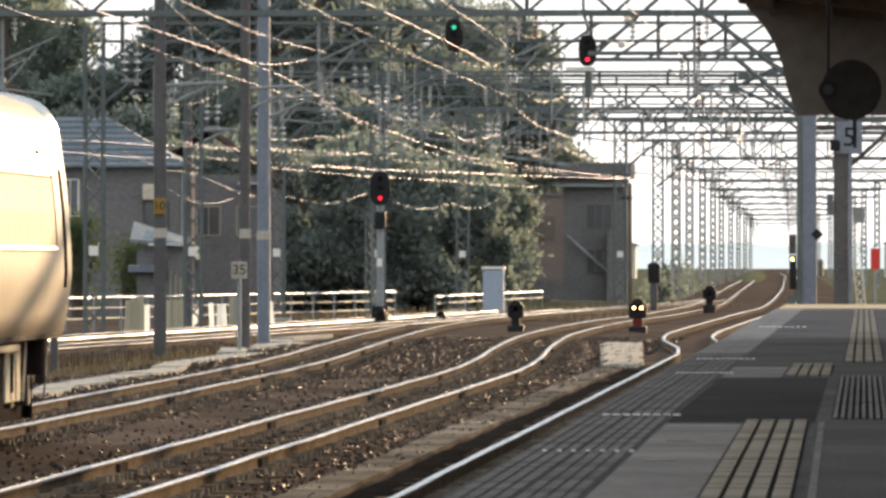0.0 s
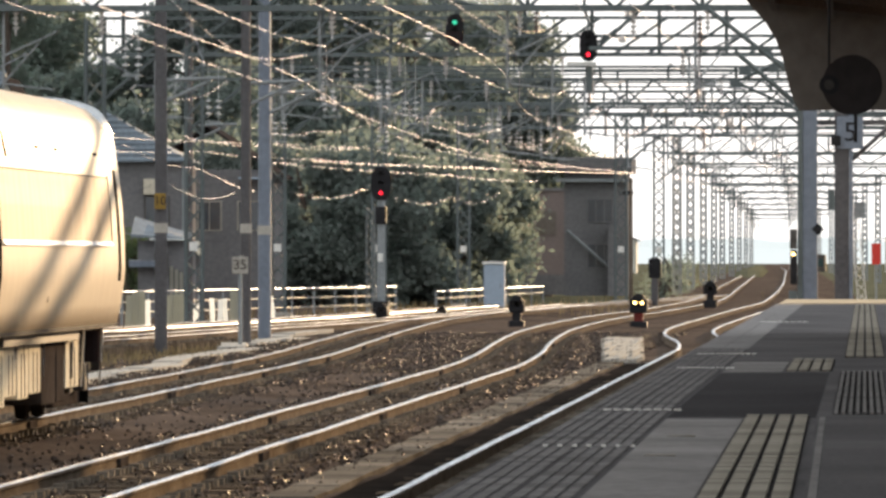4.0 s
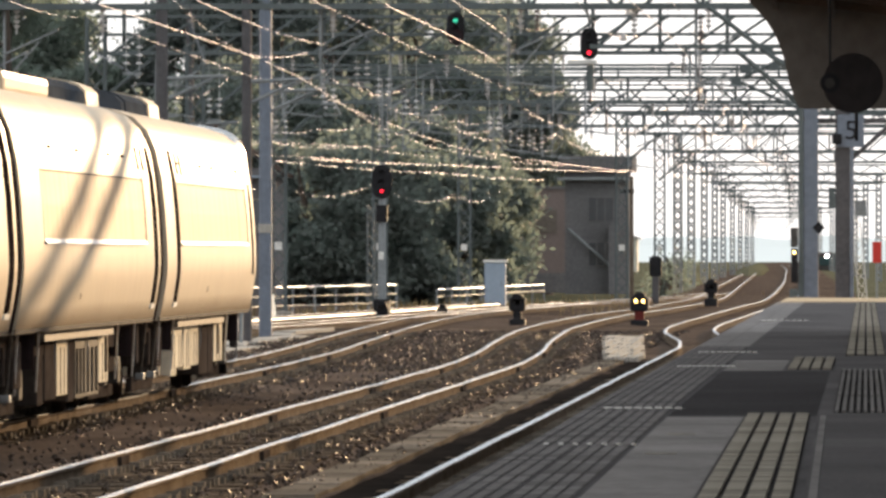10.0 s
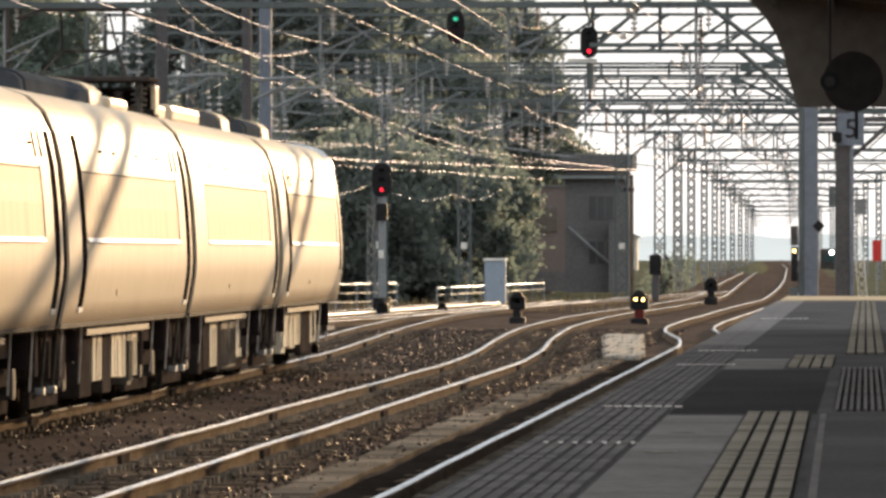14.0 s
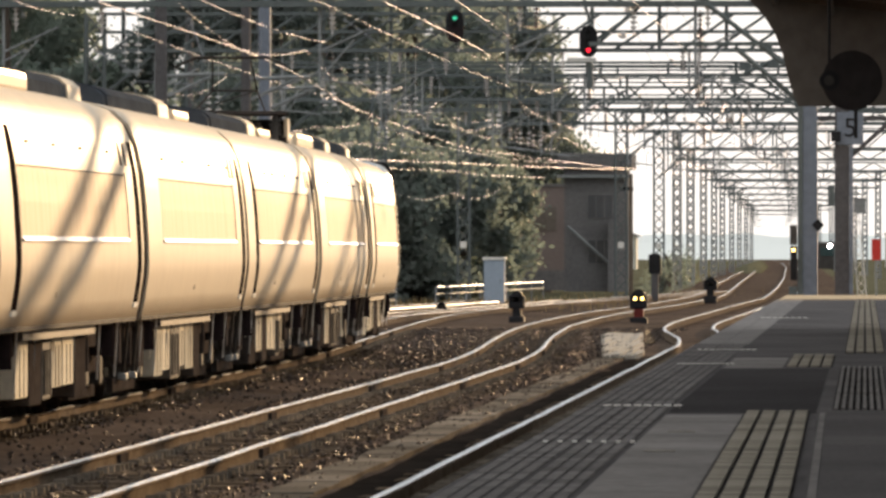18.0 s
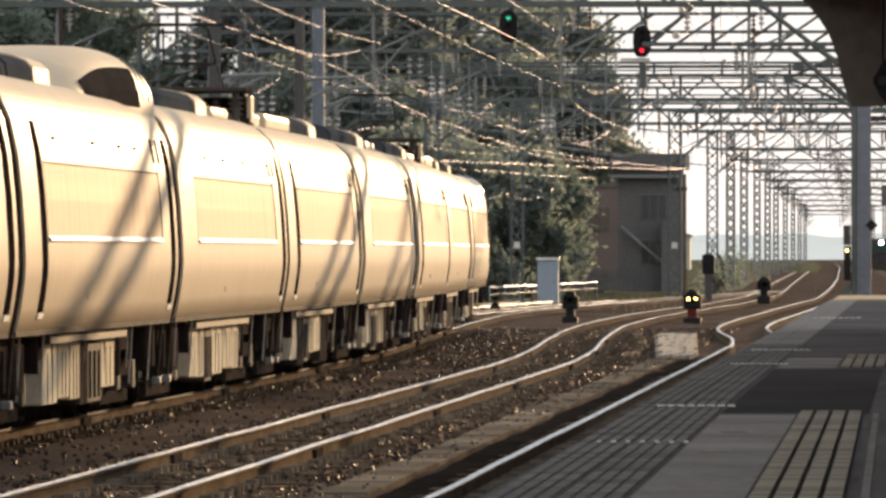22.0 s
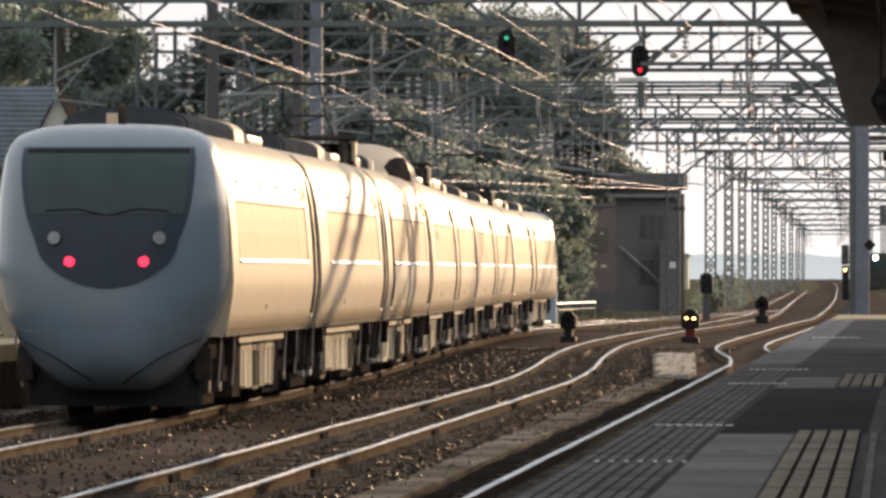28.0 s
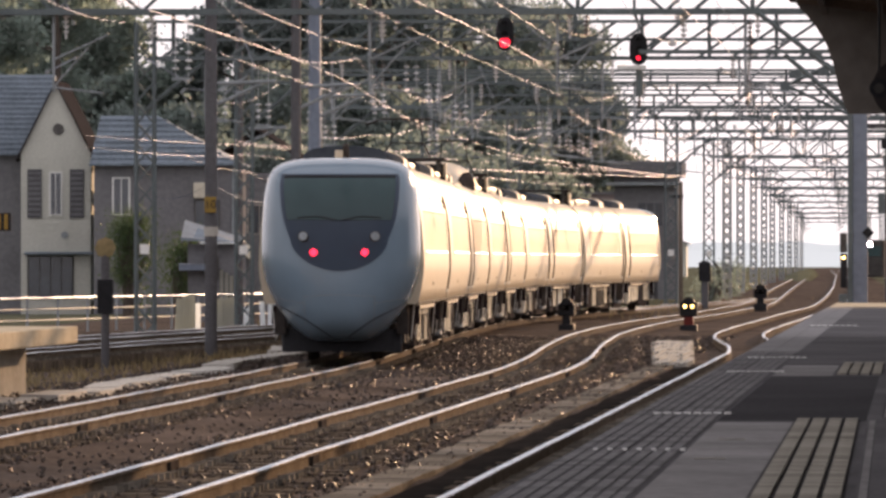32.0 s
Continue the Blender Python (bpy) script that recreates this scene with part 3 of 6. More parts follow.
def nose_shell():
    bm = bmesh.new()
    outline = [(x, z) for x, z in FACE] + [(-x, z) for x, z in FACE[-2:0:-1]]
    rs = [1.0, 0.997, 0.985, 0.965, 0.935, 0.89, 0.83, 0.76, 0.68, 0.58, 0.46, 0.32, 0.16]
    rings = []
    for r in rs:
        rings.append([bm.verts.new((x * r, -nose_depth(r), NOSE_C[1] + (z - NOSE_C[1]) * r)) for x, z in outline])
    tip = bm.verts.new((0, -nose_depth(0), NOSE_C[1]))
    n = len(outline)
    for a, b in zip(rings, rings[1:]):
        for i in range(n):
            bm.faces.new((a[i], a[(i + 1) % n], b[(i + 1) % n], b[i]))
    for i in range(n):
        bm.faces.new((rings[-1][i], rings[-1][(i + 1) % n], tip))
    # sleeve that meets the body behind the nose
    sleeve = [bm.verts.new((x * 0.9, 0.55, 1.45 + (z - 1.45) * 0.93)) for x, z in outline]
    for i in range(n):
        bm.faces.new((sleeve[i], sleeve[(i + 1) % n], rings[0][(i + 1) % n], rings[0][i]))
    bmesh.ops.recalc_face_normals(bm, faces=bm.faces)
    return bm


def nose_patch(widths, z_lo, z_hi, lift, rows=14, cols=14):
    """A skin on the nose: widths maps height to half width."""
    bm = bmesh.new()
    grid = []
    for j in range(rows + 1):
        z = z_lo + (z_hi - z_lo) * j / rows
        w = widths(z)
        row = []
        for i in range(cols + 1):
            x = -w + 2 * w * i / cols
            row.append(bm.verts.new((x, -nose_y(x, z) - lift, z)))
        grid.append(row)
    for a, b in zip(grid, grid[1:]):
        for i in range(cols):
            bm.faces.new((a[i], a[i + 1], b[i + 1], b[i]))
    bmesh.ops.remove_doubles(bm, verts=bm.verts, dist=0.0005)
    bmesh.ops.recalc_face_normals(bm, faces=bm.faces)
    ext = bmesh.ops.extrude_face_region(bm, geom=list(bm.faces))
    for v in ext["geom"]:
        if isinstance(v, bmesh.types.BMVert):
            v.co.y += lift + 0.03
    bmesh.ops.recalc_face_normals(bm, faces=bm.faces)
    return bm


def mask_width(z):
    if z < 2.1:
        return 0.05 + 0.8 * max(0.0, 1 - ((2.1 - z) / 0.535) ** 1.8) ** 0.6
    return smooth_ip(z, [2.1, 2.42, 2.75, 3.1, 3.27], [0.85, 0.97, 1.03, 1.05, 1.03])


def build_nose(car, at, turn, lamps):
    nose = part("nose", nose_shell(), "nose_paint", car, "smooth rounded white nose, shade put into its colour", smooth=True)
    nose.matrix_basis = pose(0, at, 0, 0, 0, turn)
    part("mask", nose_patch(mask_width, 1.567, 3.27, 0.018, 44, 24), "mask", nose, "dark blue mask")
    part("windscreen", nose_patch(lambda z: mask_width(z) - 0.07, 2.46, 3.2, 0.03, 16, 20), "windscreen", nose, "wide dark windscreen")
    part("brow", nose_patch(lambda z: mask_width(z) - 0.06, 3.2, 3.25, 0.034, 2, 20), "black", nose)
    for s in (-1, 1):
        x = s * 0.63
        y = -nose_y(x, 2.17)
        part("headlight", disc(bmesh.new(), (x, y - 0.02, 2.17), (0.25 * s, -1, 0.2), 0.092, 0.06, 24), "box_grey", nose, "round unlit headlight")
        part("reflector", disc(bmesh.new(), (x, y - 0.045, 2.175), (0.25 * s, -1, 0.2), 0.075, 0.03, 20), "steel", nose)
        x = s * 0.445
        y = -nose_y(x, 1.89)
        part("tail_light", disc(bmesh.new(), (x, y - 0.02, 1.89), (0.2 * s, -1, 0.1), 0.06, 0.06, 20), "tail_lamp" if lamps else "red_plate", nose, "round red tail light, lit" if lamps else "")
        # wiper
        arm = []
        for k in range(9):
            u = k / 8
            px_, pz = s * (0.04 + 0.7 * u), 2.45 + 0.1 * min(1, u * 2.2) - 0.05 * u
            arm.append((px_, -nose_y(px_, pz) - 0.04, pz))
        part("wiper", tube(bmesh.new(), arm, 0.011), "black", nose)
    # coupler hatch seams and chin lines
    for path in ([(-0.62, 1.12), (0.0, 1.15), (0.62, 1.12)], [(-0.62, 1.12), (-0.6, 0.62)], [(0.62, 1.12), (0.6, 0.62)], [(-1.12, 0.98), (-0.6, 0.72), (-0.16, 0.42)], [(1.12, 0.98), (0.6, 0.72), (0.16, 0.42)], [(-1.25, 1.2), (-1.1, 1.08), (-0.62, 1.0)], [(1.25, 1.2), (1.1, 1.08), (0.62, 1.0)]):
        line = []
        for (xa, za), (xb, zb) in zip(path, path[1:]):
            for k in range(7):
                p = (xa + (xb - xa) * k / 6, za + (zb - za) * k / 6)
                line.append((p[0], -nose_y(*p) - 0.001, p[1]))
        part("hatch_seam", tube(bmesh.new(), line, 0.012 if path[0][1] < 1.0 else 0.005, 5), "seam" if path[0][1] > 1.0 else "black", nose)
    plow = bmesh.new()
    rows = []
    for k in range(13):
        a = math.pi * k / 12
        rows.append([plow.verts.new((1.06 * math.cos(a), -0.3 * math.sin(a) + 0.25, z)) for z in (0.14, 0.55)])
    for u, v in zip(rows, rows[1:]):
        plow.faces.new((u[0], v[0], v[1], u[1]))
    plow.faces.new([r[0] for r in rows])
    bmesh.ops.recalc_face_normals(plow, faces=plow.faces)
    part("plough", plow, "black", nose, "black skirt under the nose")
    return nose


def glint_ledge(side, y0, y1):
    """A small ledge sloping outwards, added to carry the glint under the windows."""
    bm = bmesh.new()
    w = half_width(1.9)
    rows = [[bm.verts.new((side * (w + dx), y, z)) for dx, z in ((-0.03, 1.88), (0.03, 1.88), (0.03, 1.888), (0.0, 1.928), (-0.03, 1.928))] for y in (y0, y1)]
    for i in range(5):
        bm.faces.new((rows[0][i], rows[0][(i + 1) % 5], rows[1][(i + 1) % 5], rows[1][i]))
    bm.faces.new(rows[0])
    bm.faces.new(rows[1][::-1])
    bmesh.ops.recalc_face_normals(bm, faces=bm.faces)
    return bm


def build_bogie(car, y):
    b = part("bogie", new_box(-0.95, 0.95, y - 1.5, y + 1.5, 0.42, 0.66, 0.05), "under", car)
    for dy in (-1.05, 1.05):
        for s in (-1, 1):
            part("wheel", disc(bmesh.new(), (s * 0.56, y + dy, 0.43), (1, 0, 0), 0.43, 0.13, 22), "under", b)
            part("axle_box", new_box(s * 0.98 - 0.12, s * 0.98 + 0.12, y + dy - 0.2, y + dy + 0.2, 0.28, 0.6, 0.03), "box_grey", b)
    for s in (-1, 1):
        bm = bmesh.new()
        part("damper", rod(bm, (s * 1.26, y - 1.35, 0.98), (s * 1.2, y - 1.0, 0.36), 0.011), "white_plate", b)
        part("damper", rod(bmesh.new(), (s * 1.26, y + 1.35, 0.98), (s * 1.2, y + 1.7, 0.36), 0.011), "white_plate", b)
        bm = bmesh.new()
        disc(bm, (s * 1.05, y, 0.78), (0, 0, 1), 0.27, 0.34, 18)
        part("air_spring", bm, "gangway", b)
        # low bar added so the near rail lies in the car's shade
        part("rail_shade_bar", new_box(s * 0.92 - 0.04, s * 0.92 + 0.04, y - 1.9, y + 1.9, 0.13, 0.3, 0.015), "under", b)
        part("side_frame", new_box(s * 1.02 - 0.05, s * 1.02 + 0.05, y - 1.45, y + 1.45, 0.42, 0.6, 0.03), "under", b)
        part("sand_box", new_box(s * 1.08 - 0.1, s * 1.08 + 0.1, y - 2.1, y - 1.9, 0.45, 0.85, 0.02), "under", b)
    return b


def build_ac(car, y0, y1, h=0.3, mat="roof_grey"):
    """Roof equipment cover: a low dark vault with pale rounded ends."""
    def vault(ya, yb, w, top):
        bm = bmesh.new()
        prof = [(w * math.cos(k * math.pi / 12), 3.4 + (top - 3.4) * math.sin(k * math.pi / 12) ** 0.4) for k in range(13)]
        rings = [[bm.verts.new((x, y, z)) for x, z in prof] for y in (ya, yb)]
        for q in range(12):
            bm.faces.new((rings[0][q], rings[0][q + 1], rings[1][q + 1], rings[1][q]))
        bm.faces.new(rings[0][::-1])
        bm.faces.new(rings[1])
        bmesh.ops.recalc_face_normals(bm, faces=bm.faces)
        return bm
    a = part("roof_unit", vault(y0, y1, 0.78, 3.5 + h), mat, car, "dark roof equipment cover")
    part("end_cap", vault(y0 - 0.5, y0 - 0.004, 0.76, 3.5 + h * 0.9), "roof_grey", a)
    part("end_cap", vault(y1 + 0.004, y1 + 1.9, 0.8, 3.52 + h), "white_paint", a)
    return a


def build_pantograph(car, y):
    p = part("pantograph_base", new_box(-0.85, 0.85, y - 0.9, y + 0.9, 3.9, 3.96, 0.02), "under", car)
    for s in (-1, 1):
        for d in (-0.7, 0.7):
            bm = bmesh.new()
            rod(bm, (s * 0.7, y + d, 3.5), (s * 0.7, y + d, 3.9), 0.05, n=10)
            for k in range(4):
                disc(bm, (s * 0.7, y + d, 3.6 + 0.07 * k), (0, 0, 1), 0.1, 0.025, 12)
            part("insulator", bm, "box_grey", p)
    bm = bmesh.new()
    for s in (-1, 1):
        rod(bm, (s * 0.55, y - 0.8, 3.96), (s * 0.35, y + 0.7, 4.3), 0.018, n=6)
        rod(bm, (s * 0.35, y + 0.7, 4.3), (s * 0.3, y - 0.2, 4.75), 0.014, n=6)
    rod(bm, (-0.55, y - 0.8, 3.96), (0.35, y + 0.7, 4.3), 0.01, n=6)
    rod(bm, (-0.35, y + 0.7, 4.3), (0.35, y + 0.7, 4.3), 0.018, n=6)
    part("arm", bm, "under", p)
    bm = bmesh.new()
    for d in (-0.45, 0.05):
        rod(bm, (-0.55, y + d, 4.8), (0.55, y + d, 4.8), 0.018, n=6)
        rod(bm, (0.55, y + d, 4.8), (0.85, y + d, 4.68), 0.013, n=6)
        rod(bm, (-0.55, y + d, 4.8), (-0.85, y + d, 4.68), 0.013, n=6)
    part("contact_bow", bm, "under", p)


def build_rack(car, y):
    """A dark frame full of upright roof insulators, with a pale end plate."""
    rack = part("insulator_rack", new_box(-0.84, 0.84, y - 0.35, y + 0.35, 3.44, 3.56, 0.01), "roof_dark", car, "dark rack of ribbed roof insulators")
    part("back_plate", new_box(-0.82, 0.82, y + 0.3, y + 0.34, 3.6, 3.8), "roof_dark", rack)
    part("top_bar", new_box(-0.84, 0.84, y - 0.2, y + 0.34, 3.8, 3.84, 0.01), "roof_dark", rack)
    part("end_plate", new_box(0.8, 0.86, y - 0.3, y + 0.36, 3.5, 3.86, 0.01), "white_paint", rack, "pale end plate")
    for k in range(6):
        x = -0.7 + 0.27 * k
        bm = rod(bmesh.new(), (x, y - 0.1, 3.6), (x, y - 0.1, 3.8), 0.03, n=8)
        for q in range(4):
            disc(bm, (x, y - 0.1, 3.62 + 0.05 * q), (0, 0, 1), 0.07, 0.022, 12)
        part("insulator", bm, "porcelain_brown", rack)
    part("base_cover", new_box(-0.86, 0.86, y + 0.37, y + 1.6, 3.44, 3.62, 0.04), "white_paint", rack)


def build_car(i, front, rear, ends, doors, roof, label):
    """One car. front and rear are the lengths ahead of and behind its middle; ends: 'nose' at its front, its rear or none."""
    car = thing("railcar", pose(0, 0, 0), label, "train car", "cars of the express train")
    y1 = front - (NOSE_L if ends == "front" else 0.4)
    y0 = -rear + (NOSE_L if ends == "rear" else 0.4)
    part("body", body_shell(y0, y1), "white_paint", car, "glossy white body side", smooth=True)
    if ends == "front":
        build_nose(car, y1, 180, False)
    if ends == "rear":
        build_nose(car, y0, 0, True)
    if ends != "front":
        g = body_shell(y1 - 0.02, front + 0.42)
        for v in g.verts:
            v.co.x *= 0.982
            v.co.z = 1.9 + (v.co.z - 1.9) * 0.985
        part("gangway", g, "gangway", car, "dark rubber gangway bellows")
    rnd = random.Random(i * 7 + 1)
    a, b = y0 + 2.6, y1 - 2.4
    if ends == "rear":
        a = y0 + 1.4
    if ends == "front":
        b = y1 - 2.0
    for s in (-1, 1):
        w = part("window_band", side_panel(bmesh.new(), s, a, b, 1.93, 2.62, 0.004), "window", car, "long window band, reflected low sun put into its colour")
        part("sill", glint_ledge(s, a, b), "bright_pipe", w, "bright metal ledge added for the glint under the windows")
        part("window_frame", side_panel(bmesh.new(), s, b, b + 0.09, 1.93, 2.66, 0.012), "box_grey", w)
        part("top_trim", side_panel(bmesh.new(), s, a, b, 2.622, 2.638, 0.01, 1), "box_grey", w)
        for yd in doors:
            yy = y1 - 0.75 if yd == "front" else y0 + 2.1
            d = part("door", side_panel(bmesh.new(), s, yy - 0.27, yy + 0.27, 1.2, 3.02, 0.012, 10), "gangway", car, "dark rubber door edge")
            part("door_foot", side_panel(bmesh.new(), s, yy - 0.28, yy + 0.3, 1.14, 1.196, 0.02, 1), "white_plate", d)
        if ends == "front":
            part("end_edge", side_panel(bmesh.new(), s, y1 - 1.0, y1 - 0.72, 1.5, 2.72, 0.012, 8), "gangway", car, "dark rubber edge near the end")
        for k in range(2):
            yl = (y0 + 3.0 if ends == "front" else y1 - 2.7) + 0.75 * k
            part("louvre", side_panel(bmesh.new(), s, yl, yl + 0.17, 2.74, 3.0, 0.014, 3), "under", car)
        part("skirt", side_panel(bmesh.new(), s, y0, y1, 0.985, 1.03, 0.002, 1), "box_grey", car)
        for k in range(4):
            ym = a + (b - a) * (k + rnd.uniform(0.1, 0.7)) / 4
            if k == 1:
                part("step_lamp", side_panel(bmesh.new(), s, ym, ym + 0.16, 1.3, 1.36, 0.012, 1), "white_paint", car)
            ym = a + (b - a) * (k + rnd.uniform(0.1, 0.8)) / 4
            part("lamp_dot", side_panel(bmesh.new(), s, ym, ym + 0.14, 2.86, 2.89, 0.035, 1), "under", car)
    # underfloor
    part("underframe", new_box(-1.15, 1.15, y0 + 0.1, y1 - 0.1, 0.72, 0.985), "under", car)
    for s in (-1, 1):
        part("side_sill", new_box(s * 1.22 - 0.05, s * 1.22 + 0.05, -5.0, 4.8, 0.87, 0.98, 0.01), "grey_sill", car, "pale grey side sill under the body")
    for yb in (-7.0, 7.0):
        build_bogie(car, yb)
    y = -4.6
    while y < 4.4:
        w = rnd.uniform(0.7, 1.9)
        mat = rnd.choice(["box_cream", "box_cream", "under", "box_cream", "box_grey", "under"])
        for s in (-1, 1):
            d = rnd.uniform(0.26, 0.36) if mat == "box_cream" else rnd.uniform(0.17, 0.24)
            u = part("equipment_box", new_box(s * 0.8 - 0.36, s * 0.8 + 0.36, y, y + w, d, 0.88, 0.02), mat, car)
            if mat == "box_cream":
                for k in range(1, 3):
                    part("seam", new_box(s * 1.162 - 0.004, s * 1.162 + 0.004, y + w * k / 3, y + w * k / 3 + 0.03, d + 0.02, 0.78), "under", u)
            if mat == "box_grey" and s > 0:
                for k in range(3):
                    part("rib", new_box(1.16, 1.185, y + w * (k + 0.3) / 3, y + w * (k + 0.55) / 3, d + 0.05, 0.75), "box_grey", u)
        y += w + rnd.uniform(0.06, 0.25)
    for s in (-1, 1):
        for ye in (y0 + 0.35, y1 - 0.35):
            if not (ends == "rear" and ye < 0 or ends == "front" and ye > 0):
                st = part("end_strut", rod(bmesh.new(), (s * 1.3, ye, 1.02), (s * 1.2, ye + 0.5, 0.34), 0.02, n=8), "box_grey", car)
                part("strut_cap", new_box(s * 1.3 - 0.04, s * 1.3 + 0.04, ye - 0.07, ye + 0.07, 0.98, 1.05, 0.02), "white_plate", st)
                part("strut_foot", new_box(s * 1.2 - 0.05, s * 1.2 + 0.05, ye + 0.4, ye + 0.6, 0.3, 0.38, 0.015), "steel", st)
        for k in range(5):
            yv = y0 + 3.2 + (y1 - y0 - 6.5) * (k + rnd.uniform(0.1, 0.9)) / 5
            pv = part("pipe", rod(bmesh.new(), (s * 1.17, yv, 0.95), (s * 1.15, yv, rnd.uniform(0.4, 0.6)), 0.01, n=6), "steel" if k % 2 else "box_cream", car)
        part("end_step", new_box(s * 1.18 - 0.05, s * 1.18 + 0.05, y1 - 0.8, y1 - 0.5, 0.5, 0.98, 0.02), "under", car)
        part("end_box", new_box(s * 1.1 - 0.12, s * 1.1 + 0.12, y0 + 1.6, y0 + 2.5, 0.42, 0.9, 0.02), "under", car)
    # roof
    if roof == "panto":
        build_pantograph(car, -8.7)
        build_rack(car, -8.3)
        part("low_cover", new_box(-0.85, 0.85, -5.0, 0.8, 3.42, 3.68, 0.08), "white_paint", car)
        build_ac(car, 1.4, 7.2)
    elif roof == "cab":
        build_pantograph(car, -8.7)
        build_rack(car, -8.3)
        build_ac(car, -4.0, -1.2)
        knots = [y1 - 6.8, y1 - 6.2, y1 - 4.8, y1 - 3.0, y1 - 1.2, y1]

        def cab_ring(y, lift=0.0):
            w = smooth_ip(y, knots, [0.86, 0.96, 1.0, 1.06, 1.14, 1.19]) + lift
            top = smooth_ip(y, knots, [3.55, 3.75, 3.93, 4.02, 4.03, 3.96]) + lift
            return [(w * max(0.0, math.cos(a)) ** 0.5, y, 3.26 + (top - 3.26) * math.sin(a) ** 0.85) for a in (math.pi * k / 32 for k in range(17))]

        fair = bmesh.new()
        rings = []
        for q in range(19):
            half = cab_ring(knots[0] + (y1 - knots[0]) * q / 18)
            rings.append([fair.verts.new(v) for v in half + [(-x, y, z) for x, y, z in half[-2::-1]]])
        for u, v in zip(rings, rings[1:]):
            for k in range(32):
                fair.faces.new((u[k], u[k + 1], v[k + 1], v[k]))
        for ring in (rings[0], rings[-1]):
            fair.faces.new([fair.verts.new(v.co) for v in ring])
        bmesh.ops.recalc_face_normals(fair, faces=fair.faces)
        f = part("cab_fairing", fair, "white_paint", car, "raised streamlined cab end", smooth=True)
        for s in (-1, 1):
            glass = bmesh.new()
            rows = []
            for q in range(11):
                u = q / 10
                ring = cab_ring(y1 - 6.3 + 4.9 * u, 0.014)
                rows.append([glass.verts.new((s * x, y, z)) for x, y, z in ring[1:9:2]])
            for a, b in zip(rows, rows[1:]):
                for k in range(3):
                    glass.faces.new((a[k], a[k + 1], b[k + 1], b[k]))
            bmesh.ops.recalc_face_normals(glass, faces=glass.faces)
            bmesh.ops.solidify(glass, geom=glass.faces[:], thickness=0.012)
            part("side_glazing", glass, "roof_dark", f, "dark side glazing")
            for dy in (0.5, 1.0):
                ring = cab_ring(y1 - dy, 0.004)
                part("panel_seam", tube(bmesh.new(), [(s * x, y, z) for x, y, z in ring[2:13]], 0.012, 5), "seam", f)
    else:
        build_ac(car, -7.0, -3.0 if ends == "front" else 2.0)
        if ends != "front":
            part("low_cover", new_box(-0.82, 0.82, 4.6, 7.6, 3.42, 3.62, 0.08), "white_paint", car)
    if ends == "rear":
        part("aerial", rod(bmesh.new(), (0.05, y0 + 0.9, 3.5), (0.05, y0 + 0.75, 3.8), 0.07, 0.05, n=10), "under", car)
        part("aerial_cap", new_box(-0.14, 0.0, y0 + 0.7, y0 + 0.95, 3.5, 3.7, 0.02), "white_paint", car)
    return car


CARS = []
PITCH = 20.6
plan = [("front", ("rear",), "plain"), (None, ("front",), "panto"), (None, ("front", "rear"), "plain"), (None, ("front",), "plain"), (None, ("front", "rear"), "panto"),
        (None, ("front",), "plain"), (None, ("front", "rear"), "cab"), (None, ("front",), "plain"), ("rear", ("front",), "plain")]
for i, (ends, doors, roof) in enumerate(plan):
    note = {0: "leading white railcar of the departing express", 8: "rear white railcar with dark windscreen and lit red tail lights", 6: "white railcar with raised cab fairing on its roof"}.get(i, "white express railcar, side glowing in low sun")
    if roof == "panto":
        note = "white express railcar with a pantograph on its roof"
    CARS.append((build_car(i, 10.3, 10.3, ends, doors, roof, note), 20.9 - 10.3 if i == 0 else -10.3 - PITCH * (i - 1) - (0.4 if i == 8 else 0)))

# where the first coupling stands, second by second
COUPLING = (88.0, 89.1, 90.8, 93.0, 95.7, 98.9, 102.5, 106.5, 111.1, 116.1, 121.6, 127.5, 133.9, 140.8, 148.0, 155.65, 163.65, 172.0, 180.7, 189.7, 199.0, 208.7, 218.75, 229.2, 240.1, 251.5, 263.45, 276.0, 289.1, 302.75, 316.95, 331.5, 346.2)


def car_pose(y):
    xa, xb = track_x("main", y - 7), track_x("main", y + 7)
    return pose((xa + xb) / 2, y, 0, 0, 0, -math.degrees(math.atan2(xb - xa, 14)))


# ---- overhead line ----
def lattice(bm, p0, p1, w, d, bays, r=0.03, n=5):
    """A four-chord lattice between two points; w across x or y, d across the other."""
    p0, p1 = Vector(p0), Vector(p1)
    ax = (p1 - p0).normalized()
    u = Vector((0, 1, 0)) if abs(ax.y) < 0.9 else Vector((1, 0, 0))
    v = ax.cross(u).normalized()
    corners = [(a * w / 2, b * d / 2) for a, b in ((-1, -1), (1, -1), (1, 1), (-1, 1))]
    for a, b in corners:
        rod(bm, p0 + u * a + v * b, p1 + u * a + v * b, r, n=n)
    for k in range(bays):
        q0, q1 = p0.lerp(p1, k / bays), p0.lerp(p1, (k + 1) / bays)
        for i in range(4):
            c, e = corners[i], corners[(i + 1) % 4]
            if k % 2:
                c, e = e, c
            rod(bm, q0 + u * c[0] + v * c[1], q1 + u * e[0] + v * e[1], r * 0.75, n=4, caps=False)
    return bm


def insulator(parent, p, axis=(0, 0, -1), count=4, r=0.075):
    bm = bmesh.new()
    a = Vector(axis).normalized()
    p = Vector(p)
    rod(bm, p, p + a * (0.1 * count + 0.12), 0.018, n=6)
    for k in range(count):
        c = p + a * (0.08 + 0.1 * k)
        rod(bm, c - a * 0.03, c + a * 0.025, r, r * 0.45, n=10)
    return part("insulator", bm, "porcelain", parent)


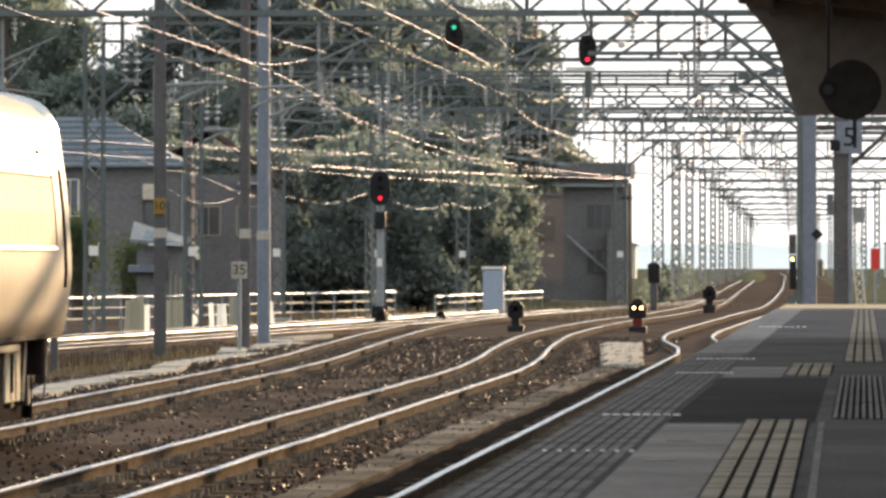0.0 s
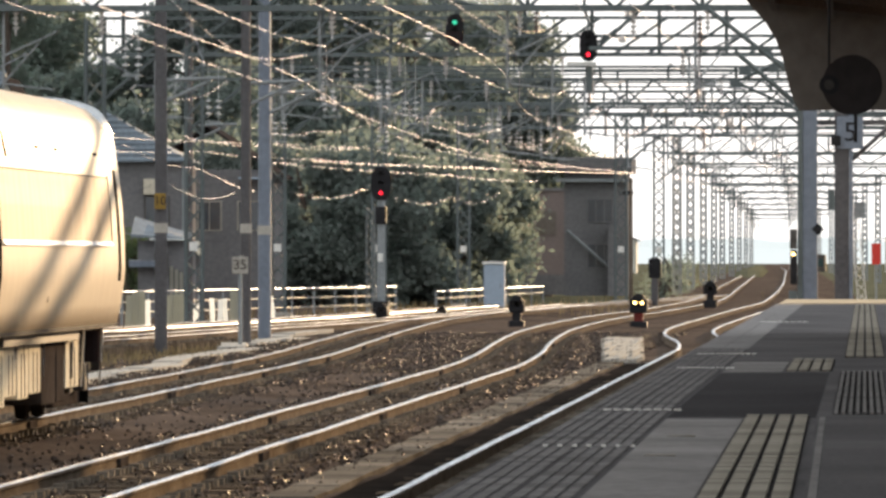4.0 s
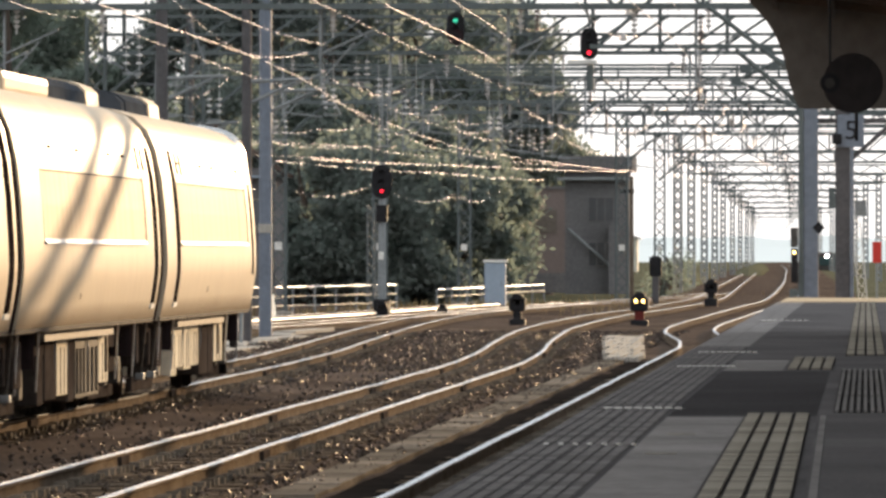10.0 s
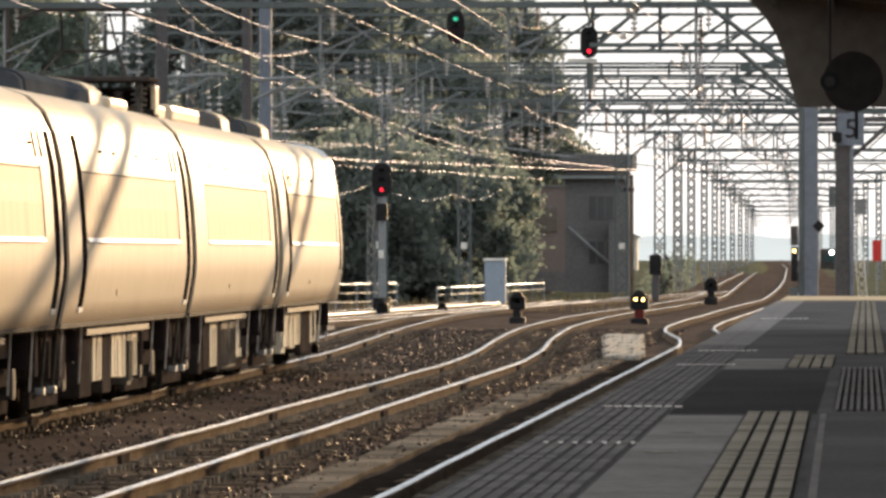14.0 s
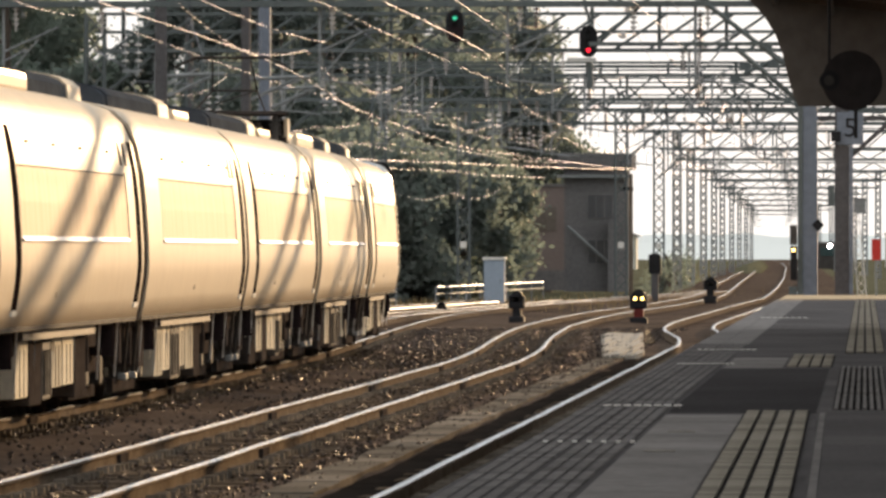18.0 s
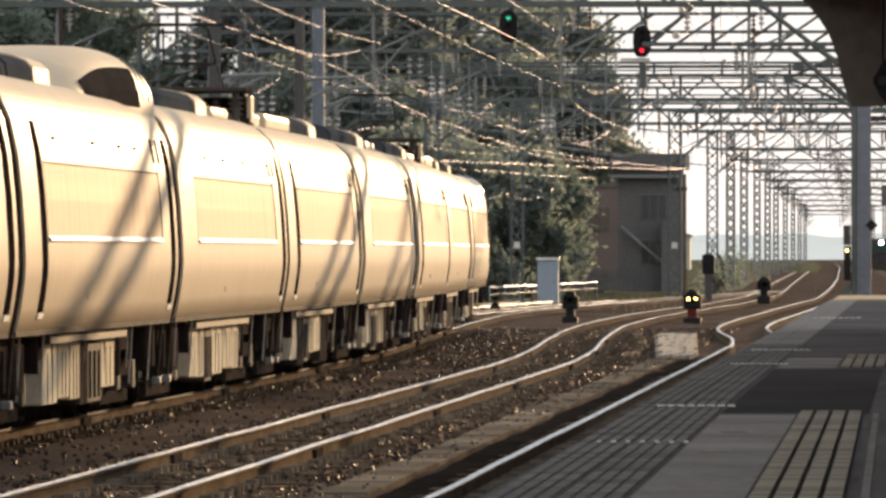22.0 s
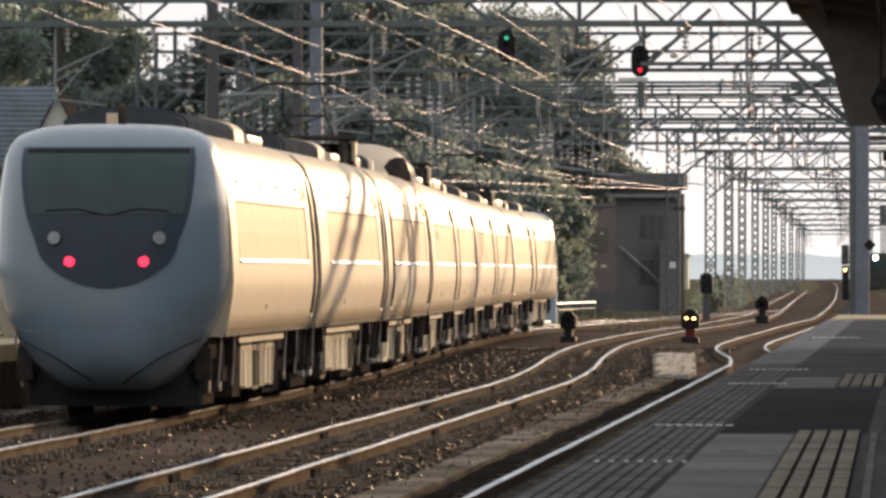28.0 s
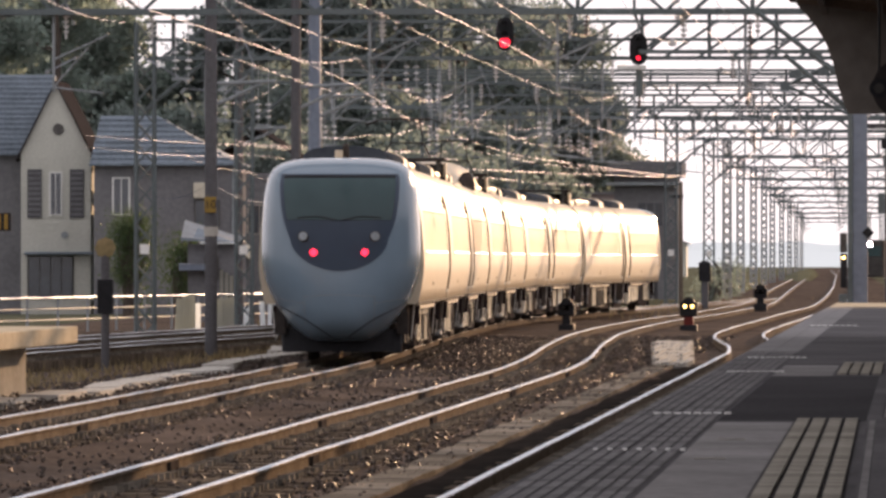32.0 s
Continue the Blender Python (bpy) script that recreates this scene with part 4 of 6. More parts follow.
GANTRIES = ((206, -21.5, 5.5, 6.7), (262, -19.5, 5, 6.86), (290, -18.8, 5, 6.72), (335, -19.0, 5, 6.68), (360, -16.9, 5, 6.69), (400, -15.5, 4.5, 6.71), (425, -10.0, 4.5, 6.7), (478, -9.5, 4, 6.5), (535, -9.7, 4, 6.5), (612, -10.3, 3, 6.5), (700, -10.9, 2, 6.6), (790, -11.5, 1, 6.6), (880, -12.1, 0, 6.6), (980, -12.6, -1, 6.6), (1090, -13.2, -3, 6.6), (1220, -14.0, -4, 6.6), (1370, -15.0, -6, 6.6))


def wires_at(y):
    out = []
    for k in ("main", "middle", "platform", "siding", "yard"):
        lo, hi = TRACK_ENDS[k]
        if lo <= y <= hi:
            out.append((k, track_x(k, y)))
    return out


def chord(bm, x0, x1, y, z, h, d=0.1):
    """A flat-sided horizontal steel member."""
    return box(bm, x0, x1, y - d / 2, y + d / 2, z - h / 2, z + h / 2)


def w_truss(g, x0, x1, y, z0, z1, bay, mat):
    """Two heavy chords with zigzag bracing and a post at every fourth node, in two planes."""
    part("bottom_chord", chord(bmesh.new(), x0, x1, y, z0, 0.12, 0.5), mat, g)
    part("top_chord", chord(bmesh.new(), x0, x1, y, z1, 0.085, 0.5), mat, g)
    joined = bmesh.new() if y > 500 else None
    n = int((x1 - x0) / bay)
    for k in range(n):
        xa, xb = x0 + k * bay, x0 + (k + 1) * bay
        za, zb = (z0, z1) if k % 2 else (z1, z0)
        bars = [((xa, y, za), (xb, y, zb), 0.036)] + ([((xa, y + 0.1, z0), (xa, y + 0.1, z1), 0.045)] if k % 4 == 1 else [])
        for p0, p1, rr in bars:
            if joined:
                rod(joined, p0, p1, rr, n=5)
            else:
                part("brace", rod(bmesh.new(), p0, p1, rr, n=6), mat, g)
    if joined:
        tagged(part("far_bracing", joined, mat, g), kind="stuff")


def ladder_truss(g, x0, x1, y, zs, mat):
    """Stacked chords tied by posts and by long parallel diagonals that rise to the right."""
    for z in zs:
        part("chord", chord(bmesh.new(), x0, x1, y, z, 0.1 if z == zs[0] else 0.075, 0.3), mat, g)
    x = x0 + 0.4
    k = 0
    while x < x1 - 1.5:
        part("brace", rod(bmesh.new(), (x, y - 0.1, zs[0]), (x + 1.36, y - 0.1, zs[2]), 0.04, n=6), mat, g)
        if k % 2 == 0:
            part("post", rod(bmesh.new(), (x + 0.3, y + 0.1, zs[0]), (x + 0.3, y + 0.1, zs[-1]), 0.05, n=6), mat, g)
        k += 1
        x += 0.85


def build_gantry(i, y, xl, xr, zb):
    far = y > 500
    zr = 0.0
    g = thing("gantry", pose(0, 0, 0), "steel lattice gantry carrying the overhead wires across the tracks" if not far else "distant overhead line gantry on slender lattice masts", "gantry", "overhead line gantries")
    depth = 0.62 if not far else 0.5
    for x in (xl, xr):
        bm = bmesh.new()
        if far:
            # far masts in paler steel, distance haze put into the colour
            lattice(bm, (x, y, -0.4), (x, y, zb + depth + 0.9), 0.38, 0.38, 16, 0.085, n=4)
            m = part("mast", bm, "steel", g)
        else:
            lattice(bm, (x, y, -0.4), (x, y, zb + depth + 0.3), 0.46, 0.46, 16, 0.045)
            m = part("mast", bm, "steel_teal", g)
        if x == xl and not far:
            part("number_plate", new_box(x - 0.12, x + 0.12, y - 0.3, y - 0.27, 1.9, 2.15), "white_plate", m)
            part("footing", new_box(x - 0.45, x + 0.45, y - 0.45, y + 0.45, -0.5, -0.08, 0.03), "concrete", m)
    steel = "steel_teal"
    if far:
        w_truss(g, xl, xr, y, zb, zb + depth, 0.9, "steel_teal")
    elif y == 262:
        ladder_truss(g, xl, xr, y, (zb, zb + 0.47, zb + 0.93, zb + 1.2), steel)
    elif y == 290:
        for dz in (0.0, 0.22, 0.34):
            part("chord", chord(bmesh.new(), xl, xr, y, zb + dz, 0.07, 0.2), steel, g)
        for k in range(int((xr - xl) / 1.9)):
            part("post", rod(bmesh.new(), (xl + 1.9 * k, y, zb), (xl + 1.9 * k, y, zb + 0.34), 0.04, n=6), steel, g)
    else:
        w_truss(g, xl, xr, y, zb, zb + 0.78, 0.87, steel)
        for dz in (0.95, 1.1):
            part("upper_chord", chord(bmesh.new(), xl + 3, xr, y, zb + dz, 0.055, 0.1), "steel_teal", g)
        for k in range(int((xr - xl - 3) / 2.6)):
            x = xl + 3.2 + 2.6 * k
            part("upper_post", rod(bmesh.new(), (x, y, zb + 0.78), (x, y, zb + 1.1), 0.04, n=6), "steel_teal", g)
    if not far:
        for s, x in ((1, xl), (-1, xr)):
            part("knee_brace", rod(bmesh.new(), (x, y, zb - 1.3), (x + s * 1.6, y, zb), 0.05, n=6), "steel_teal", g)
    for k, x in wires_at(y):
        bm = bmesh.new()
        rod(bm, (x - 0.25, y, zb + zr), (x - 0.25, y, zb - 1.0 + zr), 0.035, n=5)
        rod(bm, (x - 0.25, y, zb - 0.95 + zr), (x + 0.85, y, zb - 0.45 + zr), 0.025, n=5)
        rod(bm, (x - 0.25, y, zb - 1.5 + zr), (x + 0.75, y, zb - 1.62 + zr), 0.022, n=5)
        rod(bm, (x - 0.25, y, zb - 1.0 + zr), (x - 0.25, y, zb - 1.6 + zr), 0.03, n=5)
        rod(bm, (x - 0.25, y, zb - 1.5 + zr), (x - 0.25 + 0.7, y, zb - 0.7 + zr), 0.02, n=5)
        b = part("wire_bracket", bm, "steel_teal" if far else "steel", g)
        if y < 800:
            insulator(b, (x, y, zb - 0.02 + zr), (0, 0, -1), 4)
    if y < 500:
        for x in (-15.2, -10.6, -4.6):
            if x > xl + 1:
                insulator(g, (x, y, zb + 0.0), (0, 0, -1), 5, 0.085)
    return g


def insulator_pair(g, x, z, zb):
    """Two strings of porcelain discs hung side by side from the gantry."""
    y = g[1]
    for s in (-0.13, 0.13):
        bm = rod(bmesh.new(), (x + s, y, z - 0.6), (x + s, y, zb if z < zb else z + 0.5), 0.006, n=5)
        for k in range(3):
            c = z - 0.1 - 0.16 * k
            rod(bm, (x + s, y, c - 0.022), (x + s, y, c + 0.012), 0.075, 0.05, n=10)
        part("insulator", bm, "porcelain", g[0])
    part("yoke", new_box(x - 0.2, x + 0.2, y - 0.03, y + 0.03, z - 0.66, z - 0.61), "steel", g[0])


ROW = []
for i, (y, xl, xr, zb) in enumerate(GANTRIES):
    ROW.append((build_gantry(i, y, xl, xr, zb), y, zb))
for k, x, z in ((1, -12.75, 6.75), (1, -13.6, 6.2), (1, -12.2, 6.3), (1, -11.5, 5.75), (1, -16.5, 5.8), (1, -15.2, 5.6), (1, -17.6, 5.9), (2, -15.0, 6.3), (2, -13.5, 6.6), (2, -10.4, 5.7), (2, -16.4, 5.6), (0, -14.6, 6.0), (3, -11.0, 5.7), (3, -13.9, 6.7), (3, -15.6, 5.9), (4, -12.9, 6.6), (4, -11.4, 5.9), (5, -13.6, 6.6)):
    insulator_pair(ROW[k], x, z, ROW[k][2])
# upright brown insulator columns on the gantries
for k, x, z0, z1 in ((1, -4.16, 6.9, 7.76), (3, -5.4, 6.72, 7.78), (1, -8.3, 7.4, 7.97), (3, -8.9, 6.7, 7.5), (4, -4.3, 5.9, 6.7), (5, -6.2, 5.9, 6.7), (4, -9.0, 5.9, 6.7)):
    y = ROW[k][1] - 0.3
    bm = rod(bmesh.new(), (x, y, z0), (x, y, z1 + 0.12), 0.03, 0.012, n=6)
    q = z0 + 0.06
    while q < z1:
        rod(bm, (x, y, q - 0.035), (x, y, q + 0.03), 0.085, 0.045, n=10)
        q += 0.11
    part("insulator_column", bm, "porcelain_brown", ROW[k][0])
# long diagonal stays near the platform columns
for k, x0, z0, x1, z1 in ((1, -6.9, 6.9, -5.2, 8.4), (2, -3.4, 6.72, -2.4, 7.2), (2, -2.6, 7.3, -1.0, 6.4), (3, -4.2, 7.4, -1.6, 6.2), (3, -9.6, 5.9, -8.7, 6.7), (1, -1.6, 7.5, -0.4, 6.6)):
    part("diagonal_stay", rod(bmesh.new(), (x0, ROW[k][1] - 0.25, z0), (x1, ROW[k][1] - 0.25, z1), 0.055, n=6), "steel_teal", ROW[k][0])
for k, x, z in ((2, -3.35, 6.95), (2, -2.55, 7.0), (1, -2.5, 6.95), (3, -4.2, 7.35)):
    bm = new_box(x - 0.16, x + 0.16, ROW[k][1] - 0.3, ROW[k][1] - 0.27, z - 0.11, z + 0.11)
    part("gusset", bm, "steel_teal", ROW[k][0])


def build_portal(y, zb):
    """A plain portal near the platforms, two heavy chords across all tracks."""
    g = thing("gantry", pose(0, 0, 0), "heavy steel portal spanning the platforms and tracks", "gantry", "overhead line gantries")
    for x in (-24.0, 8.5):
        part("mast", lattice(bmesh.new(), (x, y, -0.4), (x, y, zb + 1.0), 0.5, 0.5, 16, 0.05), "steel", g)
    part("lower_chord", new_box(-24, 8.5, y - 0.12, y + 0.12, zb, zb + 0.28), "steel_teal", g)
    part("upper_chord", new_box(-24, 8.5, y - 0.12, y + 0.12, zb + 0.72, zb + 1.0), "steel_teal", g)
    bm = bmesh.new()
    for k in range(22):
        x = -24 + 32.5 * k / 22
        z0, z1 = (zb + 0.2, zb + 0.68) if k % 2 else (zb + 0.68, zb + 0.2)
        rod(bm, (x, y, z0), (x + 1.48, y, z1), 0.035, n=5)
    part("bracing", bm, "steel_teal", g)


build_portal(141, 6.55)
build_portal(184, 6.55)

WIRES = "overhead wires"


def wire_thing(name, label, pts, r, mat="wire"):
    w = part(name, tube(bmesh.new(), pts, r), mat, None)
    return tagged(w, label, "wire", WIRES)


def spans(lo, hi):
    ys = [lo] + [g[0] for g in GANTRIES if lo < g[0] < hi] + [hi]
    return list(zip(ys, ys[1:]))


def build_wires():
    for k, z, r in (("main", 4.95, 0.0065), ("middle", 4.95, 0.0065), ("platform", 4.95, 0.0065)):
        lo, hi = {"main": (110, 470), "middle": (110, 1370), "platform": (110, 1370)}[k]
        contact, carrier = [], []
        for a, b in spans(lo, hi):
            n = 10
            for j in range(n):
                u = j / n
                y = a + (b - a) * u
                x = track_x(k, y) + 0.15 * math.sin(y * 0.05)
                contact.append((x, y, z - 0.03 * math.sin(math.pi * u)))
                carrier.append((x, y, z + 0.98 - 0.5 * math.sin(math.pi * u)))
        w = wire_thing("contact_wire", "bare contact wire glinting above the track", contact, r)
        c = wire_thing("carrier_wire", "sagging carrier wire above the contact wire", carrier, r * 0.85)
        drops = bmesh.new()
        for j in range(0, len(contact), 2):
            if contact[j][1] < 520:
                rod(drops, contact[j], carrier[j], 0.005, n=4, caps=False)
        tagged(part("dropper_set", drops, "wire", c), kind="stuff")
    rng = random.Random(5)
    for x0, x1, z, sag, mat in ((-4.6, -4.2, 6.1, 0.5, "wire"), (-1.2, -1.4, 6.1, 0.55, "wire"),
                                (-8.2, -7.4, 7.5, 0.6, "wire_dark"), (-6.0, -5.6, 7.9, 0.5, "wire_dark")):
        pts = []
        for a, b in spans(150, 478):
            for j in range(9):
                u = j / 9
                y = a + (b - a) * u
                v = (y - 150) / 328
                pts.append((x0 + (x1 - x0) * v, y, z - sag * math.sin(math.pi * u) * (0.7 + 0.06 * (int(a) % 7))))
        w = wire_thing("feeder_wire", "feeder wire sagging from gantry to gantry" if mat == "wire" else "dark feeder cable above the gantries", pts, 0.005, mat)
        for k in rng.sample(range(4, len(pts) - 4), 4):
            a, b = Vector(pts[k]), Vector(pts[k + 1])
            d = (b - a).normalized()
            bm = rod(bmesh.new(), a, a + d * 1.6, 0.02, n=8)
            for q in range(9):
                disc(bm, a + d * (0.12 + 0.17 * q), d, 0.07, 0.05, 10)
            part("strain_insulator", bm, "porcelain", w)
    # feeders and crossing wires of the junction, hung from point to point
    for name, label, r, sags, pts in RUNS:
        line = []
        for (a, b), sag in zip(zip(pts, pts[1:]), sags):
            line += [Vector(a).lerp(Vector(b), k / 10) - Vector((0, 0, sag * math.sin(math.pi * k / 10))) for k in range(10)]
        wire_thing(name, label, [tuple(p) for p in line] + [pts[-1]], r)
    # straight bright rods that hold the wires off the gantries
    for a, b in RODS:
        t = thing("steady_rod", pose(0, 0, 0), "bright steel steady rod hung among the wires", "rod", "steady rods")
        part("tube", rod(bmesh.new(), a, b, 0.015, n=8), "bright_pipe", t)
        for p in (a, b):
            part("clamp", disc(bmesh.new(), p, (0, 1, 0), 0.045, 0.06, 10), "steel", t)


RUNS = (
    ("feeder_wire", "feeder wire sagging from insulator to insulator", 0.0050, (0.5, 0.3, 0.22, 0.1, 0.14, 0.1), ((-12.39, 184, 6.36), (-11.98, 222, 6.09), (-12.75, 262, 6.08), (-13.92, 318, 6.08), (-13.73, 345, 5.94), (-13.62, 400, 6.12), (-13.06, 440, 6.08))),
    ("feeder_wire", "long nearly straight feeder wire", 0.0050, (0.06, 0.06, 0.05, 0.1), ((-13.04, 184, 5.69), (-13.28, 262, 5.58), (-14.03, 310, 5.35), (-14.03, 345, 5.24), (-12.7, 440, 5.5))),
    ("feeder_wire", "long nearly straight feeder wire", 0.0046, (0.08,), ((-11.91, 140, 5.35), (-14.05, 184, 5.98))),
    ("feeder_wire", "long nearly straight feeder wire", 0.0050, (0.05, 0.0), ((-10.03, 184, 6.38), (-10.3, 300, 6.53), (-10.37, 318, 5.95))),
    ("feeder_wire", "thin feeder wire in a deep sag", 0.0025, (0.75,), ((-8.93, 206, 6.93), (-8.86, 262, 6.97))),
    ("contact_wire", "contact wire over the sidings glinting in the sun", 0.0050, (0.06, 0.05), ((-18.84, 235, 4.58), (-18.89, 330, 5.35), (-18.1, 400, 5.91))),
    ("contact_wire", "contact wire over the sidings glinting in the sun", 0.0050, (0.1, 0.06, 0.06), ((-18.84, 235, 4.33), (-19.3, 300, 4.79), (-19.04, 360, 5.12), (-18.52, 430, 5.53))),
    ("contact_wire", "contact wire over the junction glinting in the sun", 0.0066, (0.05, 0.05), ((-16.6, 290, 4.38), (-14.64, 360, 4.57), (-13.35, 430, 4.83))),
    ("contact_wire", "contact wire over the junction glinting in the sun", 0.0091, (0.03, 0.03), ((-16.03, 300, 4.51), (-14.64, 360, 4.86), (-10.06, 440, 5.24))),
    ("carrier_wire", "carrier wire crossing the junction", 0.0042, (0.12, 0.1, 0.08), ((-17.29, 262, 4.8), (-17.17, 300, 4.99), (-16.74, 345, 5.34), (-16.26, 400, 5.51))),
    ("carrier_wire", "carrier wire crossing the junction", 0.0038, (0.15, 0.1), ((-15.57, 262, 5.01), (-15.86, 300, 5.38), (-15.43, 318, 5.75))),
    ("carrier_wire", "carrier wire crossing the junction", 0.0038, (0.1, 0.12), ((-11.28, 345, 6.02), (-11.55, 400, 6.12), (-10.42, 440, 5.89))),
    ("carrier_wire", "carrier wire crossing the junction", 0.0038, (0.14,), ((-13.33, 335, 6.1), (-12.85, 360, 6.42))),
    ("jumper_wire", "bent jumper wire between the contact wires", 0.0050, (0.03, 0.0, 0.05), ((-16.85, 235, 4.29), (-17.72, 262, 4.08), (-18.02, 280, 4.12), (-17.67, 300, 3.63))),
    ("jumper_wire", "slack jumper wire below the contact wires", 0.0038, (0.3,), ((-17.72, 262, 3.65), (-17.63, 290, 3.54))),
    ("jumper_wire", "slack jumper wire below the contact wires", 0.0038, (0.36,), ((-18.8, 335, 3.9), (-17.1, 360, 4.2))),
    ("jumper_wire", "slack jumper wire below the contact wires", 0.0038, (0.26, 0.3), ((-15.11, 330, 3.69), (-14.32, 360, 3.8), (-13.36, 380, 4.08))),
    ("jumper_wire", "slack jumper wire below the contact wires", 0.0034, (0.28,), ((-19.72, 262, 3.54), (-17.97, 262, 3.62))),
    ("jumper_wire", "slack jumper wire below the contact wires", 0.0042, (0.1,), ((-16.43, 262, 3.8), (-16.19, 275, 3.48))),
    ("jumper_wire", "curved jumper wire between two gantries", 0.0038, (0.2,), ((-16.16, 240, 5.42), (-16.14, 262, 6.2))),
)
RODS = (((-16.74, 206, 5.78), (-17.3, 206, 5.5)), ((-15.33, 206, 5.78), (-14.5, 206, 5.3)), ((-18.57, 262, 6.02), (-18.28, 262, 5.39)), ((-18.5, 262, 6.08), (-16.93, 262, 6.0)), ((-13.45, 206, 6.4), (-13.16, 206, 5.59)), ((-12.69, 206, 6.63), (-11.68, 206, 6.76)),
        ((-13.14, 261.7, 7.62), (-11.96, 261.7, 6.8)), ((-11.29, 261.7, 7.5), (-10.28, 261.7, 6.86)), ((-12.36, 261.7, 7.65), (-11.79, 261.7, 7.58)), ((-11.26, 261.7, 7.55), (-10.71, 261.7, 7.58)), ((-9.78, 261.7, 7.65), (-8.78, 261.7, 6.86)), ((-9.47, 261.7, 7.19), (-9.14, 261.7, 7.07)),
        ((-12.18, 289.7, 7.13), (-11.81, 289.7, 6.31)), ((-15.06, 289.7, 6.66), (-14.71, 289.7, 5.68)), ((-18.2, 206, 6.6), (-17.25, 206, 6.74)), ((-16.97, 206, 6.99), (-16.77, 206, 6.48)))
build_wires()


# ---- poles, signals, boxes ----
def pole(x, y, r, h, mat, label, plate=None):
    t = thing("line_pole", pose(x, y, -0.36), label, "pole")
    part("shaft", rod(bmesh.new(), (0, 0, 0), (0, 0, h), r, r * 0.9, n=16), mat, t, smooth=False)
    part("band", rod(bmesh.new(), (0, 0, 2.62), (0, 0, 2.83), r + 0.012, n=16), "pale_concrete" if plate else "steel", t)
    bm = bmesh.new()
    rod(bm, (0, 0, 5.4), (1.1, 0, 5.9), 0.04, n=6)
    rod(bm, (0, 0, 5.9), (1.4, 0, 5.95), 0.045, n=6)
    part("arm", bm, "steel", t)
    return t


p1 = pole(-15.11, 222, 0.137, 10.0, "pole_dark", "dark round pole with a yellow number plate", True)
part("number_plate", new_box(-0.125, 0.125, -0.2, -0.165, 3.13, 3.47, 0.01), "yellow", p1, "yellow plate")
pole(-13.52, 226, 0.115, 9.0, "pole_dark", "dark round pole beside a speed sign", True)
pole(-13.92, 240, 0.155, 10.5, "steel_blue", "blue-grey steel pole with a white band", True)
pole(-19.6, 300, 0.12, 9, "pole_dark", "slim dark pole behind the sidings")


def lettering(parent, text, size, m, mat, name="numeral"):
    c = bpy.data.curves.new(name, "FONT")
    c.body, c.size, c.extrude, c.align_x, c.align_y = text, size, 0.004, "CENTER", "CENTER"
    tmp = bpy.data.objects.new(name, c)
    scene.collection.objects.link(tmp)
    dg = bpy.context.evaluated_depsgraph_get()
    me = bpy.data.meshes.new_from_object(tmp.evaluated_get(dg))
    bpy.data.objects.remove(tmp)
    me.materials.clear()
    me.materials.append(M[mat])
    ob = new(name, me)
    ob.parent = parent
    ob.matrix_basis = m
    return ob


lettering(p1, "10", 0.27, pose(0, -0.206, 3.3, 90), "under")

sp = thing("speed_sign", pose(-13.28, 220, -0.33), "small white square speed sign on a pale post", "sign")
part("post", rod(bmesh.new(), (0, 0, 0), (0, 0, 2.1), 0.045, n=10), "steel", sp)
part("plate", new_box(-0.17, 0.17, -0.08, -0.055, 1.72, 2.08, 0.01), "pale_concrete", sp)
lettering(sp, "35", 0.3, pose(0, -0.086, 1.9, 90), "under")


def signal_head(t, z, w, h, lamp, lamp_z, y=-0.18):
    bm = bmesh.new()
    n = 24
    ring = []
    for k in range(n):
        a = 2 * math.pi * k / n
        ring.append((math.copysign(abs(math.cos(a)) ** 0.8, math.cos(a)) * w / 2, z + math.copysign(abs(math.sin(a)) ** 0.7, math.sin(a)) * h / 2))
    f = [bm.verts.new((x, y, q)) for x, q in ring]
    b = [bm.verts.new((x, y + 0.05, q)) for x, q in ring]
    bm.faces.new(f)
    bm.faces.new(b[::-1])
    for k in range(n):
        bm.faces.new((f[k], b[k], b[(k + 1) % n], f[(k + 1) % n]))
    bmesh.ops.recalc_face_normals(bm, faces=bm.faces)
    s = part("signal_head", bm, "black", t, "dark rounded signal background")
    part("case", new_box(-w * 0.28, w * 0.28, y + 0.052, y + 0.3, z - h * 0.36, z + h * 0.36, 0.03), "black", s)
    for k, zz in enumerate((h * 0.28, 0.0, -h * 0.28)):
        bm = bmesh.new()
        for q in range(13):
            a0, a1 = math.pi * q / 13 - 0.1, math.pi * (q + 1) / 13 - 0.1
            vs = [bm.verts.new((0.08 * math.cos(a), yy, z + zz + 0.08 * math.sin(a))) for a, yy in ((a0, y), (a1, y), (a1, y - 0.17), (a0, y - 0.17))]
            bm.faces.new(vs)
        part("hood", bm, "black", s)
        lit = abs(z + zz - lamp_z) < h * 0.15
        part("lens", disc(bmesh.new(), (0, y - 0.012, z + zz), (0, 1, 0), 0.052, 0.02, 18), lamp if lit else "black", s, "lit lens" if lit else "")
    return s


sg = thing("colour_light_signal", pose(-14.72, 315, -0.36), "tall railway signal showing red, on a grey post", "signal")
part("post", rod(bmesh.new(), (0, 0, 0), (0, 0, 4.9), 0.13, 0.11, n=14), "steel", sg)
part("ladder", lattice(bmesh.new(), (-0.32, 0.15, 0.2), (-0.32, 0.15, 3.6), 0.05, 0.26, 12, 0.018), "steel", sg)
signal_head(sg, 4.33, 0.62, 1.04, "red_lamp", 4.04)
part("route_box", new_box(-0.17, 0.17, -0.22, 0.1, 3.1, 3.62, 0.03), "black", sg)
